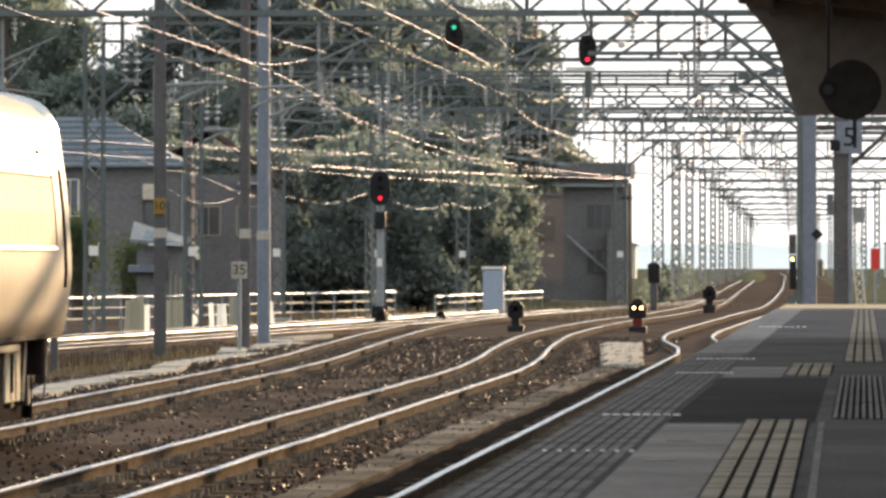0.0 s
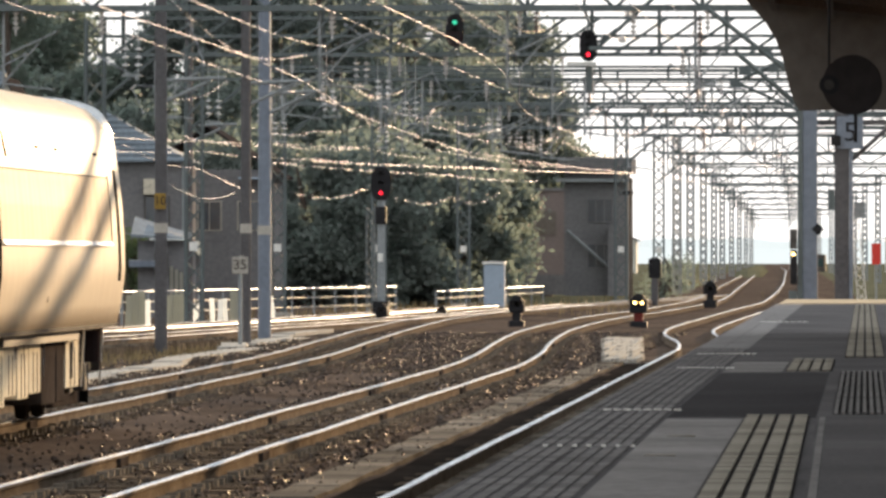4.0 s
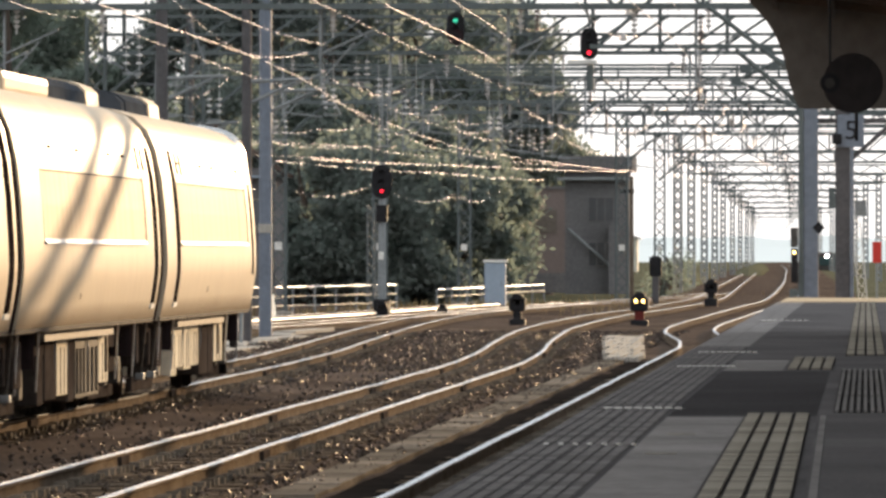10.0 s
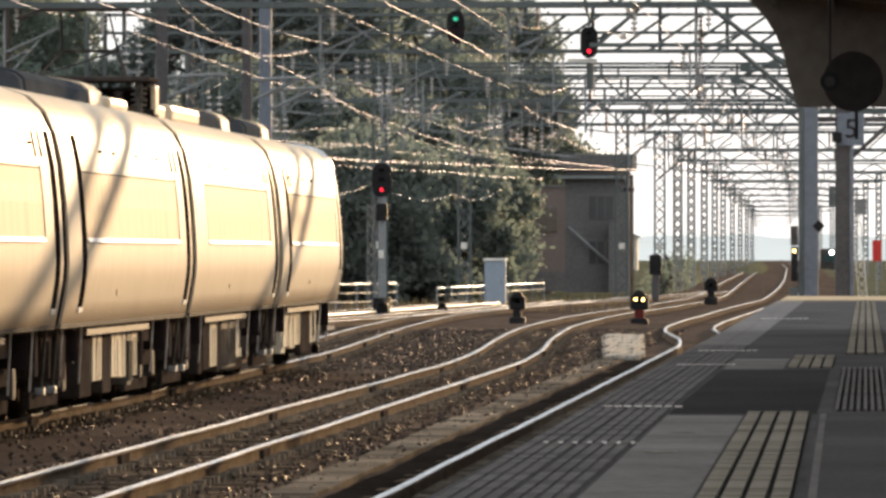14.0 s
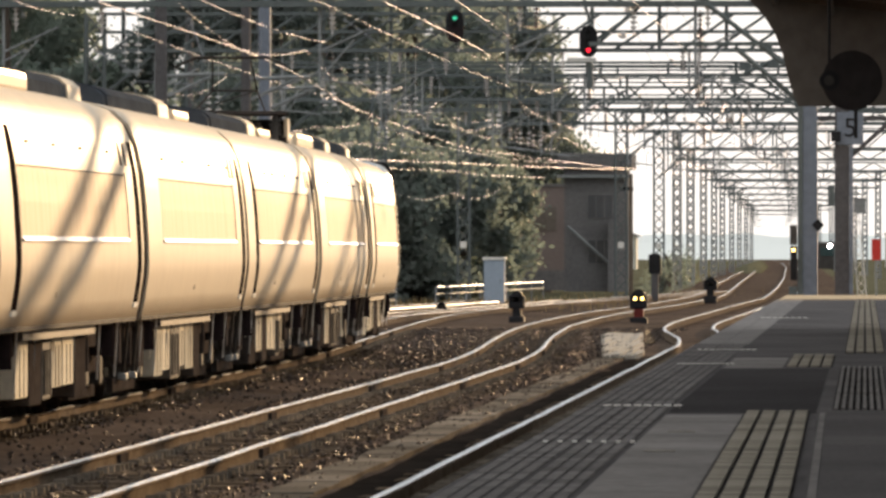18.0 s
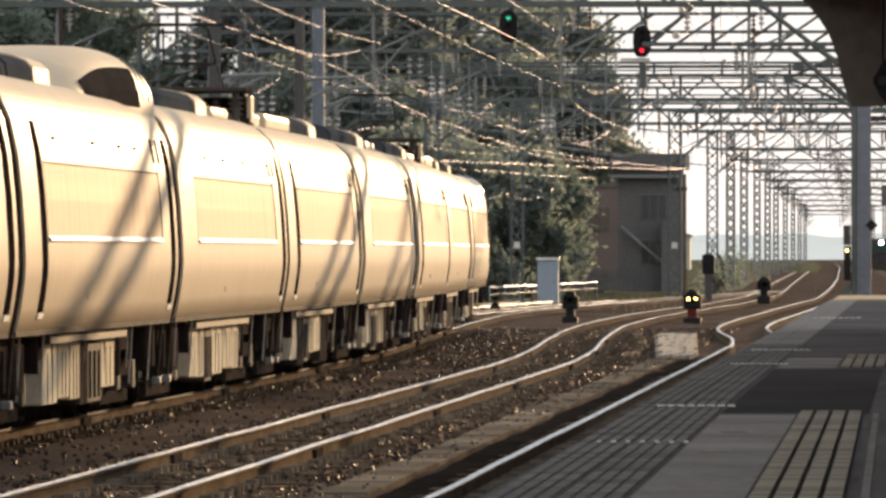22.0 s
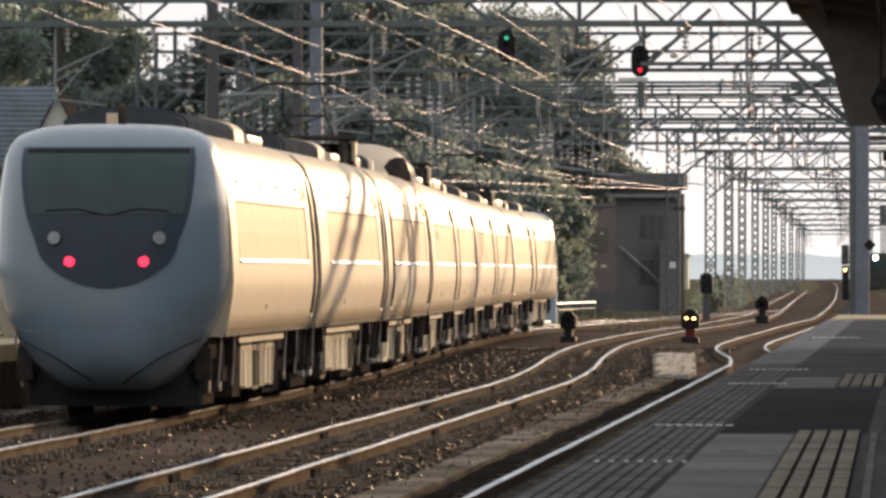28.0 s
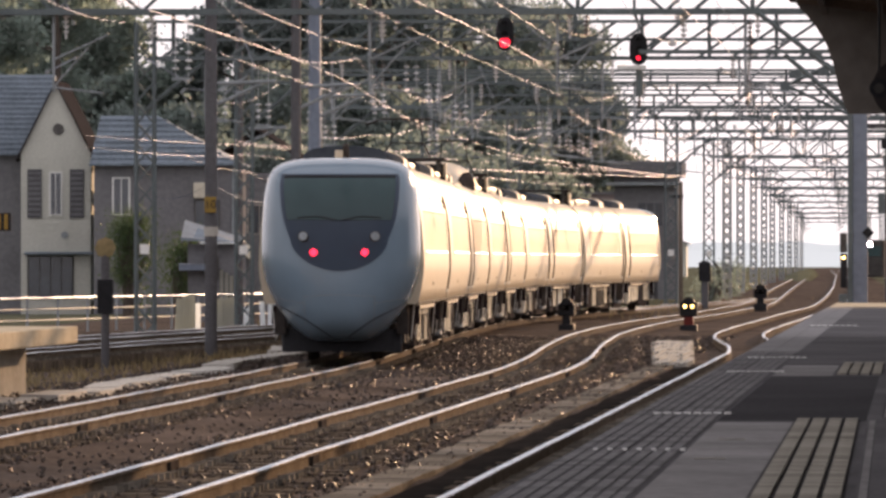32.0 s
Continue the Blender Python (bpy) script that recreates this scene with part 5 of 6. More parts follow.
part("white_mark", new_box(-0.1, 0.06, -0.15, -0.13, 1.95, 2.2), "white_plate", sg)
part("base_box", new_box(-0.25, 0.25, -0.3, 0.3, 0.05, 0.75, 0.04), "black", sg)

hg = thing("hanging_signal", pose(-6.97, 261.3, 0), "signal hung from the gantry showing red", "signal", "hanging signals")
signal_head(hg, 7.07, 0.46, 0.8, "red_lamp", 6.85)
part("hanger", tube(bmesh.new(), [(-0.12, 0, 8.5), (-0.1, 0, 8.0), (0.0, 0, 7.7), (0, 0, 7.4)], 0.04, 8), "steel_teal", hg)
part("lower_pipe", rod(bmesh.new(), (0.02, 0.1, 5.9), (0.02, 0.1, 6.6), 0.09, n=10), "steel_teal", hg)
part("name_plate", new_box(-0.55, 0.2, -0.1, -0.07, 6.56, 6.66), "white_plate", hg)
hg2 = thing("hanging_signal", pose(-10.33, 261, 0), "signal above the junction turning from green to red", "signal", "hanging signals")
head2 = signal_head(hg2, 7.45, 0.46, 0.84, "black", 0.0)
part("hanger", rod(bmesh.new(), (0, 0.2, 7.2), (0, 0.2, 8.3), 0.04, n=8), "steel_teal", hg2)
part("support", rod(bmesh.new(), (0, 0.2, 8.2), (1.0, 0.9, 8.0), 0.05, n=8), "steel_teal", hg2)
part("green_lens", disc(bmesh.new(), (0, -0.2, 7.66), (0, 1, 0), 0.06, 0.02, 18), "green_lamp", head2, "green lens")
# Red lens oversized so its disc stands for the lamp's glow.
part("red_lens", disc(bmesh.new(), (0, -0.2, 7.24), (0, 1, 0), 0.13, 0.02, 24), "red_lamp", head2, "red lens enlarged to the size of its glow")


def flap(r):
    """A round black flap added to hide a lit lens; it hangs from a hinge at its top."""
    return disc(bmesh.new(), (0, 0, -r), (0, 1, 0), r, 0.012, 20)


# Made-up flaps cover and bare the lit lenses to change the aspect.
red_flap = part("shutter", flap(0.14), "black", head2, "black flap added to hide the lit red lens")
green_flap = part("shutter", flap(0.075), "black", head2, "black flap added to hide the lit green lens")


def dwarf(x, y, z, lit, w=0.56, h=1.05, label="low shunting signal box beside the rails"):
    d = thing("shunting_signal", pose(x, y, z), label, "signal", "shunting signals")
    bm = new_box(-w / 2, w / 2, -0.2, 0.2, h * 0.45, h * 0.86, 0.05)
    rod(bm, (0, -0.2, h * 0.82), (0, 0.2, h * 0.82), w * 0.36, n=18)
    part("head", bm, "black", d)
    part("stem", new_box(-w * 0.26, w * 0.26, -0.16, 0.16, h * 0.2, h * 0.46, 0.02), "red_dark" if lit else "black", d)
    part("foot", new_box(-w * 0.48, w * 0.48, -0.3, 0.3, -0.1, h * 0.22, 0.04), "black", d)
    for s in (-1, 1):
        part("lens", disc(bmesh.new(), (s * w * 0.2, -0.205, h * 0.74), (0, 1, 0), 0.042, 0.02, 16), "yellow_lamp" if lit else "box_grey", d, "lit yellow lens" if lit else "")
        bm = bmesh.new()
        for q in range(9):
            a0, a1 = math.pi * q / 9, math.pi * (q + 1) / 9
            vs = [bm.verts.new((s * w * 0.2 + 0.07 * math.cos(a), yy, h * 0.74 + 0.07 * math.sin(a))) for a, yy in ((a0, -0.2), (a1, -0.2), (a1, -0.32), (a0, -0.32))]
            bm.faces.new(vs)
        part("hood", bm, "black", d)
    return d


dwarf(-6.2, 284, -0.25, True, 0.5, 0.98, label="low black shunting signal with two lit yellow lenses")
dwarf(-9.75, 290, -0.25, False, 0.46, 0.92)
dwarf(-13.9, 298, -0.3, False, 0.34, 0.7)
dwarf(-5.5, 369, 0.0, False, 0.5, 0.85)
dwarf(-13.0, 318, -0.3, False, 0.3, 0.5)

cb = thing("relay_cabinet", pose(-13.95, 390, -0.36), "tall metal equipment cabinet, shade put into its blue, sun into its white top", "cabinet")
# Blue body colour holds the shade, the white roof the sunlight.
part("body", new_box(-0.4, 0.4, -0.3, 0.3, 0.18, 1.8, 0.025), "cabinet", cb)
part("roof", new_box(-0.45, 0.45, -0.36, 0.36, 1.804, 1.9, 0.03), "white_plate", cb)
part("plinth", new_box(-0.38, 0.38, -0.28, 0.28, -0.05, 0.178), "concrete", cb)
part("door", new_box(-0.36, 0.36, -0.315, -0.302, 0.26, 1.72, 0.006), "cabinet", cb)
part("handle", new_box(0.22, 0.26, -0.345, -0.316, 0.9, 1.1, 0.008), "steel", cb)

pb = thing("point_box_post", pose(-8.15, 402, -0.3), "dark narrow equipment post beside the track", "post")
part("post", new_box(-0.14, 0.14, -0.14, 0.14, 0, 2.0, 0.02), "pole_dark", pb)
part("box", new_box(-0.24, 0.24, -0.2, 0.2, 1.2, 1.95, 0.03), "black", pb)
op = thing("rusty_pole", pose(-9.75, 432, -0.3), "slim rusty orange pole beside a dark building", "pole")
part("shaft", rod(bmesh.new(), (0, 0, 0), (0, 0, 5.3), 0.09, 0.07, n=10), "rail_side", op)
part("bracket", new_box(-0.5, 0.1, -0.05, 0.05, 4.6, 4.75), "black", op)

mk = thing("marker_post", pose(-15.35, 196, -0.36), "dark post topped by a small yellow marker", "post")
part("post", rod(bmesh.new(), (0, 0, 0), (0, 0, 2.2), 0.08, n=12), "pole_dark", mk)
part("box", new_box(-0.15, 0.15, -0.12, 0.12, 1.1, 1.75, 0.02), "black", mk)
part("marker", disc(bmesh.new(), (0, -0.05, 2.35), (0, 1, 0), 0.2, 0.03, 8), "grass", mk, "faded yellow marker")
yb = thing("warning_marker", pose(-13.1, 148, 0.8), "small yellow and black warning marker on a post", "sign")
part("post", rod(bmesh.new(), (-0.12, 0, 0), (-0.12, 0, 1.66), 0.03, n=8), "steel", yb)
part("plate", new_box(-0.16, 0.16, -0.05, -0.03, 1.38, 1.64, 0.01), "black", yb)
for k in range(3):
    part("stripe", new_box(-0.14 + 0.1 * k, -0.09 + 0.1 * k, -0.056, -0.051, 1.4, 1.62), "yellow", yb)


# ---- fences and loose panels ----
def fence(name, a, b, n, h, label, rails=3):
    f = thing(name, pose(0, 0, 0), label, "fence")
    a, b = Vector(a), Vector(b)
    for k in range(n + 1):
        p = a.lerp(b, k / n)
        part("post", rod(bmesh.new(), p, p + Vector((0, 0, h)), 0.035, n=8), "steel", f)
    for j in range(rails):
        z = h * (1 - 0.3 * j) - 0.05
        part("rail", rod(bmesh.new(), a + Vector((0, 0, z)), b + Vector((0, 0, z)), 0.032 if j == 0 else 0.02, n=12), "steel" if j else "fence_pipe", f)
    return f


fence("guard_fence", (-25.8, 290, -0.36), (-16.9, 373, -0.36), 18, 1.06, "white metal guard fence along the sidings")
fence("guard_fence", (-15.74, 380, -0.36), (-13.76, 443, -0.36), 8, 0.86, "white pipe fence beside the cabinet", 2)
brd = random.Random(8)
for px_, n, lit in ((-21.35, 4, (3,)), (-20.15, 5, (3, 4)), (-18.85, 6, (0, 1, 2)), (-17.05, 1, (0,))):
    lp = thing("board_stack", pose(px_, 304, -0.36), "thin pale sheets leaning by the fence, sunlight shining through", "boards", "leaning boards")
    for k in range(n):
        w = 0.075 if k in lit else 0.11
        b = part("board", new_box(-w, w, -0.006, 0.006, 0, brd.uniform(0.72, 0.98) if k in lit else brd.uniform(0.95, 1.1)), "sheet" if k in lit else "sheet_dull", lp)
        b.matrix_basis = pose(k * 0.19 - 0.3, 0.03 * k, 0, -9, brd.uniform(-9, 9) if k in lit else brd.uniform(-1, 1), brd.uniform(-12, 12))

trough = thing("cable_trough", pose(0, 0, 0), "pale concrete cable trough covers beside the main track", "trough", kind="structure")
yy = 138.0
while yy < 262:
    x = track_x("main", yy) - 2.35 + 0.18 * math.sin(yy * 0.22)
    c = part("cover", new_box(-0.27, 0.27, 0, 5.0, -0.05, 0.05, 0.01), "pale_concrete", trough)
    c.matrix_basis = pose(x, yy, -0.17 + brd.uniform(-0.02, 0.02), 0, brd.uniform(-1, 1), brd.uniform(-3.5, 3.5))
    yy += 5.15


# ---- grass ----
def build_grass():
    rng = np.random.default_rng(9)
    verts, faces = [], []
    spots = [(-14.5, 190, 1.7, 40, 2600), (-8.2, 178, 0.5, 10, 700), (-7.15, 178, 0.2, 5, 500), (-7.4, 196, 0.2, 8, 300), (-13.5, 225, 0.8, 22, 900), (-5.9, 165, 0.25, 12, 260), (-15, 360, 2.5, 30, 1800), (-10.5, 400, 1.4, 40, 1600), (-17, 242, 1.9, 14, 3200), (-13, 370, 1.6, 18, 900), (-7.9, 445, 0.8, 25, 800)]
    n = 0
    for cx, cy, sx, sy, count in spots:
        for _ in range(count):
            x, y = rng.normal(cx, sx), rng.normal(cy, sy)
            if any(abs(x - track_x(k, y)) < 0.75 for k in ("main", "middle", "platform", "siding", "yard")):
                continue
            h = rng.uniform(0.1, 0.32) * (1.5 if y > 330 else 0.8)
            w, lean, a = rng.uniform(0.01, 0.025) * (2 if y > 330 else 1.2), rng.uniform(-0.12, 0.12), rng.uniform(0, 3.14)
            z = -0.38
            ca, sa = math.cos(a) * w, math.sin(a) * w
            verts += [(x - ca, y - sa, z), (x + ca, y + sa, z), (x + lean, y + lean * 0.5, z + h)]
            faces.append((n, n + 1, n + 2))
            n += 3
    g = mesh_from("dry_grass", verts, faces, "grass")
    tagged(g, "dry tan grass tufts between and beside the tracks", "grass", kind="stuff")


build_grass()


# ---- trees ----
def build_tree(x, y, h, r, seed, mat, label, clumps=1500, base=0.25, leaf=1.0):
    rng = np.random.default_rng(seed)
    t = thing("tree", pose(x, y, -0.4), label, "tree", "trees behind the yard")
    bm = bmesh.new()
    rod(bm, (0, 0, 0), (rng.uniform(-0.4, 0.4), 0, h * 0.55), 0.32, 0.18, n=10)
    top = (rng.uniform(-0.5, 0.5), 0, h * 0.93)
    rod(bm, (0, 0, h * 0.5), top, 0.2, 0.04, n=8)
    centres = []
    for k in range(16):
        z = h * rng.uniform(base, 0.93)
        u = (z / h - base) / (1 - base)
        spread = r * (0.45 + 0.75 * math.sin(math.pi * min(1, 0.15 + u * 0.85)))
        a = rng.uniform(0, 6.28)
        c = (math.cos(a) * spread * rng.uniform(0.45, 1), math.sin(a) * spread * rng.uniform(0.45, 1), z)
        rod(bm, (0, 0, max(0.2, z - rng.uniform(0.6, 2.0))), c, 0.1, 0.03, n=6)
        centres.append((c, r * rng.uniform(0.32, 0.55)))
    part("trunk", bm, "bark", t)
    cc = np.array([c for c, _ in centres])[np.arange(clumps) % len(centres)]
    cr = np.array([q for _, q in centres])[np.arange(clumps) % len(centres)]
    d = rng.normal(0, 1, (clumps, 3))
    d *= (cr * rng.uniform(0.05, 1.0, clumps) ** 0.5 / np.maximum(np.linalg.norm(d, axis=1), 1e-3))[:, None]
    p = np.repeat(cc + d * (1.25, 1.0, 0.9), 3, axis=0) + rng.normal(0, 0.3, (clumps * 3, 3))
    e1 = rng.normal(0, 1, p.shape)
    e1 /= np.linalg.norm(e1, axis=1)[:, None]
    e2 = np.cross(e1, rng.normal(0, 1, p.shape))
    e2 /= np.linalg.norm(e2, axis=1)[:, None]
    s = leaf * rng.uniform(0.1, 0.22, (len(p), 1))
    verts = np.stack([p - e1 * s, p + e2 * s * 0.5, p + e1 * s, p - e2 * s * 0.5], axis=1).reshape(-1, 3)
    faces = np.arange(len(verts)).reshape(-1, 4)
    mesh_from("crown", verts.tolist(), faces.tolist(), mat, t)
    return t


TREES = ((-37.5, 452, 17, 3.4, "leaf"), (-34.5, 470, 11, 2.4, "leaf"), (-41, 462, 18, 3.2, "leaf"), (-39, 480, 17, 2.8, "leaf"), (-30.6, 470, 16, 2.4, "leaf_pine"), (-29.0, 490, 19, 2.4, "leaf_pine"), (-27.6, 510, 19, 2.4, "leaf_pine"), (-40, 430, 13, 3, "leaf"), (-30.0, 500, 13.2, 2.6, "leaf_pine"), (-28.5, 520, 15.5, 2.8, "leaf_pine"), (-27.0, 480, 17.5, 2.4, "leaf_pine"), (-24.6, 470, 20, 2.7, "leaf_pine"),
         (-24.5, 520, 18, 3.2, "leaf_pine"), (-21.8, 500, 20, 2.9, "leaf_pine"), (-19.8, 540, 15.6, 2.8, "leaf_pine"), (-18.0, 545, 12, 2.3, "leaf_pine"), (-16.6, 570, 8.5, 2.2, "leaf_pine"), (-22.5, 560, 17, 3.2, "leaf_pine"), (-32, 540, 13, 3, "leaf_pine"))
for k, (x, y, h, r, mat) in enumerate(TREES):
    build_tree(x, y, h, r, 20 + k, mat, "tall dark conifer against the sky" if mat == "leaf_pine" else "broad green leafy tree against the sky", 10000)
LOW = ((-22.8, 424, 6.2, 2.0), (-20.4, 425, 6.4, 2.1), (-18.3, 427, 6.0, 1.8), (-25.3, 428, 6.6, 2.0), (-16.9, 432, 5.6, 1.5), (-19.2, 470, 9.5, 2.2), (-21.9, 470, 10, 2.3), (-33.5, 445, 8.5, 2.5), (-31.0, 440, 9, 2.4), (-35.5, 425, 8, 2.4), (-28.6, 450, 10.5, 2.5), (-26.0, 470, 11.5, 2.6), (-20.6, 480, 12, 2.5), (-18.2, 478, 11, 2.2), (-23.4, 480, 12.5, 2.5), (-38.5, 470, 10, 3), (-16.6, 540, 10, 2.2), (-26.5, 440, 7.5, 2.4), (-24.0, 436, 6.5, 2.3), (-21.6, 436, 7.0, 2.3), (-19.4, 438, 6.6, 2.2), (-17.6, 446, 6.2, 1.8), (-29.0, 430, 6.6, 2.2), (-20.5, 450, 9, 2.2), (-23, 452, 9.5, 2.3))
for k, (x, y, h, r) in enumerate(LOW):
    build_tree(x, y, h, r, 60 + k, "leaf_shade", "dense green shrubby tree behind the fence", 6000, 0.06)
build_tree(-28.95, 382, 4.1, 0.55, 91, "bush", "slim green bush growing beside a house", 2600, 0.05, 0.32)
build_tree(-26.9, 380, 3.1, 0.45, 94, "bush", "slim green bush growing beside a house", 1600, 0.05, 0.32)
build_tree(-10.4, 560, 2.2, 0.7, 92, "leaf", "small bush beside the far track", 500, 0.05, 0.5)
build_tree(-9.3, 470, 1.5, 0.5, 93, "leaf", "small yellow-green bush beside the track", 400, 0.05, 0.4)


# ---- houses ----
def window(parent, x, y, z, w, h, mat_frame="white_plate", bars=1):
    f = part("window", new_box(x - w / 2 - 0.05, x + w / 2 + 0.05, y - 0.05, y - 0.002, z - 0.05, z + h + 0.05, 0.008), mat_frame, parent)
    for k in range(bars + 1):
        ww = w / (bars + 1)
        part("pane", new_box(x - w / 2 + ww * k + 0.02, x - w / 2 + ww * (k + 1) - 0.02, y - 0.058, y - 0.051, z, z + h), "pane", f)
    return f


def gable_roof(parent, x0, x1, y0, y1, ze, zr, mat, over=0.25):
    bm = bmesh.new()
    xm = (x0 + x1) / 2
    s = (zr - ze) / (x1 - xm)
    a = [(x0 - over, ze - s * over), (xm, zr), (x1 + over, ze - s * over)]
    rows = [[bm.verts.new((x, y, z)) for x, z in a] + [bm.verts.new((x, y, z - 0.12)) for x, z in a[::-1]] for y in (y0 - over, y1 + over)]
    for i in range(6):
        bm.faces.new((rows[0][i], rows[0][(i + 1) % 6], rows[1][(i + 1) % 6], rows[1][i]))
    bm.faces.new(rows[0][::-1])
    bm.faces.new(rows[1])
    bmesh.ops.recalc_face_normals(bm, faces=bm.faces)
    return part("roof", bm, mat, parent)


def gable_wall(x0, x1, y0, y1, z0, ze, zr):
    bm = bmesh.new()
    xm = (x0 + x1) / 2
    a = [(x0, z0), (x1, z0), (x1, ze), (xm, zr), (x0, ze)]
    rows = [[bm.verts.new((x, y, z)) for x, z in a] for y in (y0, y1)]
    for i in range(5):
        bm.faces.new((rows[0][i], rows[0][(i + 1) % 5], rows[1][(i + 1) % 5], rows[1][i]))
    bm.faces.new(rows[0][::-1])
    bm.faces.new(rows[1])
    bmesh.ops.recalc_face_normals(bm, faces=bm.faces)
    return bm


wh = thing("white_house", pose(-33.25, 400, -0.4), "white boarded two-storey house with a narrow gable and tiled roof", "house")
part("wall", gable_wall(-1.35, 1.35, 0, 6, 0, 6.35, 8.95), "white_wall", wh)
gable_roof(wh, -1.35, 1.35, 0, 6, 6.42, 9.08, "roof_dark", 0.18)
part("wing", new_box(-9, -1.36, 1.2, 7, 0, 6.3), "dark_wall", wh)
rf = bmesh.new()
vs = [rf.verts.new(p) for p in ((-9, 0.8, 6.2), (-0.4, 0.8, 6.2), (-0.4, 5, 9.4), (-9, 5, 9.4), (-9, 9.2, 6.2), (-0.4, 9.2, 6.2))]
for q in ((0, 1, 2, 3), (3, 2, 5, 4), (0, 3, 4), (1, 5, 2), (0, 4, 5, 1)):
    rf.faces.new([vs[i] for i in q])
bmesh.ops.recalc_face_normals(rf, faces=rf.faces)
wr = part("wing_roof", rf, "roof_blue", wh, "blue-grey tiled roof")
for k in range(16):
    u = k / 16
    part("tile_course", new_box(-9, -0.4, 0.78 + 4.2 * u, 0.9 + 4.2 * u, 6.2 + 3.2 * u, 6.29 + 3.2 * u), "roof_blue", wr)
for k in range(26):
    z = 0.3 + 0.23 * k
    part("siding_board", new_box(-1.352, 1.352, -0.022, -0.001, z, z + 0.2), "white_wall", wh)
window(wh, -0.0, -0.022, 3.9, 0.42, 1.6, "white_plate", 1)
for x in (-0.82, 0.82):
    sh = part("shutter", new_box(x - 0.28, x + 0.28, -0.075, -0.024, 3.75, 5.65, 0.01), "pole_dark", wh, "dark louvred shutter")
    for k in range(9):
        part("slat", new_box(x - 0.24, x + 0.24, -0.09, -0.076, 3.85 + 0.2 * k, 3.95 + 0.2 * k), "dark_wall", sh)
part("vent", disc(bmesh.new(), (0.1, -0.04, 7.2), (0, 1, 0), 0.22, 0.05, 16), "box_grey", wh)
window(wh, -0.2, -0.022, 0.7, 1.7, 1.55, "box_grey", 3)
part("porch_roof", new_box(-1.2, 1.5, -0.6, -0.024, 2.35, 2.45, 0.02), "roof_blue", wh)
part("lamp", disc(bmesh.new(), (0.35, -0.06, 3.1), (0, 1, 0), 0.14, 0.06, 12), "steel", wh)

gh = thing("grey_house", pose(-28.2, 396, -0.4), "grey two-storey house with an upper bay window", "house")
part("wall", new_box(-3.25, 2.2, 0, 6, 0, 5.9), "dark_wall", gh)
rf = bmesh.new()
vs = [rf.verts.new(p) for p in ((-3.4, -0.4, 5.75), (2.4, -0.4, 5.75), (2.4, 6.4, 5.75), (-3.4, 6.4, 5.75), (-3.2, 2.8, 7.7), (-1.0, 2.8, 7.7))]
for q in ((0, 1, 5, 4), (1, 2, 5), (2, 3, 4, 5), (3, 0, 4), (3, 2, 1, 0)):
    rf.faces.new([vs[i] for i in q])
gr = part("roof", rf, "roof_blue", gh, "blue-grey tiled hip roof")
for k in range(9):
    u = k / 9
    part("tile_course", new_box(-3.4 + 0.2 * u, 2.4 - 3.4 * u, -0.42 + 3.2 * u, -0.3 + 3.2 * u, 5.75 + 1.95 * u, 5.84 + 1.95 * u), "roof_blue", gr)
window(gh, -2.2, 0, 3.9, 0.6, 1.35, "white_plate", 1)
window(gh, 1.1, 0, 3.4, 0.9, 1.0, "box_grey", 1)
part("aircon", new_box(0.6, 1.4, -0.4, -0.06, 4.5, 5.1, 0.03), "box_cream", gh)
part("downpipe", rod(bmesh.new(), (2.1, -0.06, 0), (2.1, -0.06, 6), 0.05, n=8), "steel", gh)

sh2 = thing("shed", pose(-24.0, 352, -0.4), "small dark shed with a sloping tiled roof and a bright strip for its sunlit eave", "shed")
part("wall", new_box(-0.75, 0.85, 0, 2.6, 0, 2.68), "dark_wall", sh2)
bm = bmesh.new()
vs = [bm.verts.new(p) for p in ((-0.95, -0.5, 2.9), (1.05, -0.5, 2.78), (1.05, 2.9, 2.88), (-1.05, 2.9, 3.52), (-0.95, -0.5, 2.8), (1.05, -0.5, 2.7), (1.05, 2.9, 2.78), (-1.05, 2.9, 3.4))]
for q in ((0, 1, 2, 3), (7, 6, 5, 4), (0, 4, 5, 1), (1, 5, 6, 2), (2, 6, 7, 3), (3, 7, 4, 0)):
    bm.faces.new([vs[i] for i in q])
part("roof", bm, "roof_blue", sh2, "sloping tiled roof")
# Sunlit eave edge, made as a strip of the bright translucent sheet.
part("eave", new_box(-0.3, 1.06, -0.56, -0.505, 2.68, 2.76, 0.008), "sheet", sh2, "thin bright strip added for the sunlit eave edge")
window(sh2, 0.05, 0, 1.5, 0.4, 0.7, "box_grey", 1)
for k, x in enumerate((0.35, 0.52, 0.68)):
    part("board", new_box(x, x + 0.11, -0.03, -0.002, 0.3, 1.8 - 0.1 * k), "sheet_dull", sh2, "pale upright board")
part("awning", new_box(-1.0, 0.1, -0.75, -0.06, 1.78, 1.98, 0.02), "steel_blue", sh2, "dark blue awning")
part("awning_edge", new_box(-1.0, 0.1, -0.77, -0.74, 1.985, 2.02, 0.006), "fence_pipe", sh2)
dh = thing("dark_house", pose(-25.5, 412, -0.4), "dark two-storey house behind the masts", "house")
part("wall", new_box(-3.4, 2.0, 0, 6, 0, 5.6), "dark_wall", dh)
gable_roof(dh, -3.4, 2.0, 0, 6, 5.6, 7.4, "roof_dark", 0.4)
for k in range(19):
    part("siding_board", new_box(-3.405, 2.005, -0.025, -0.002, 0.15 + 0.285 * k, 0.4 + 0.285 * k), "dark_wall", dh)
part("tin_awning", new_box(0.6, 1.9, -0.8, -0.03, 5.2, 5.28, 0.01), "cabinet", dh, "pale blue tin awning")
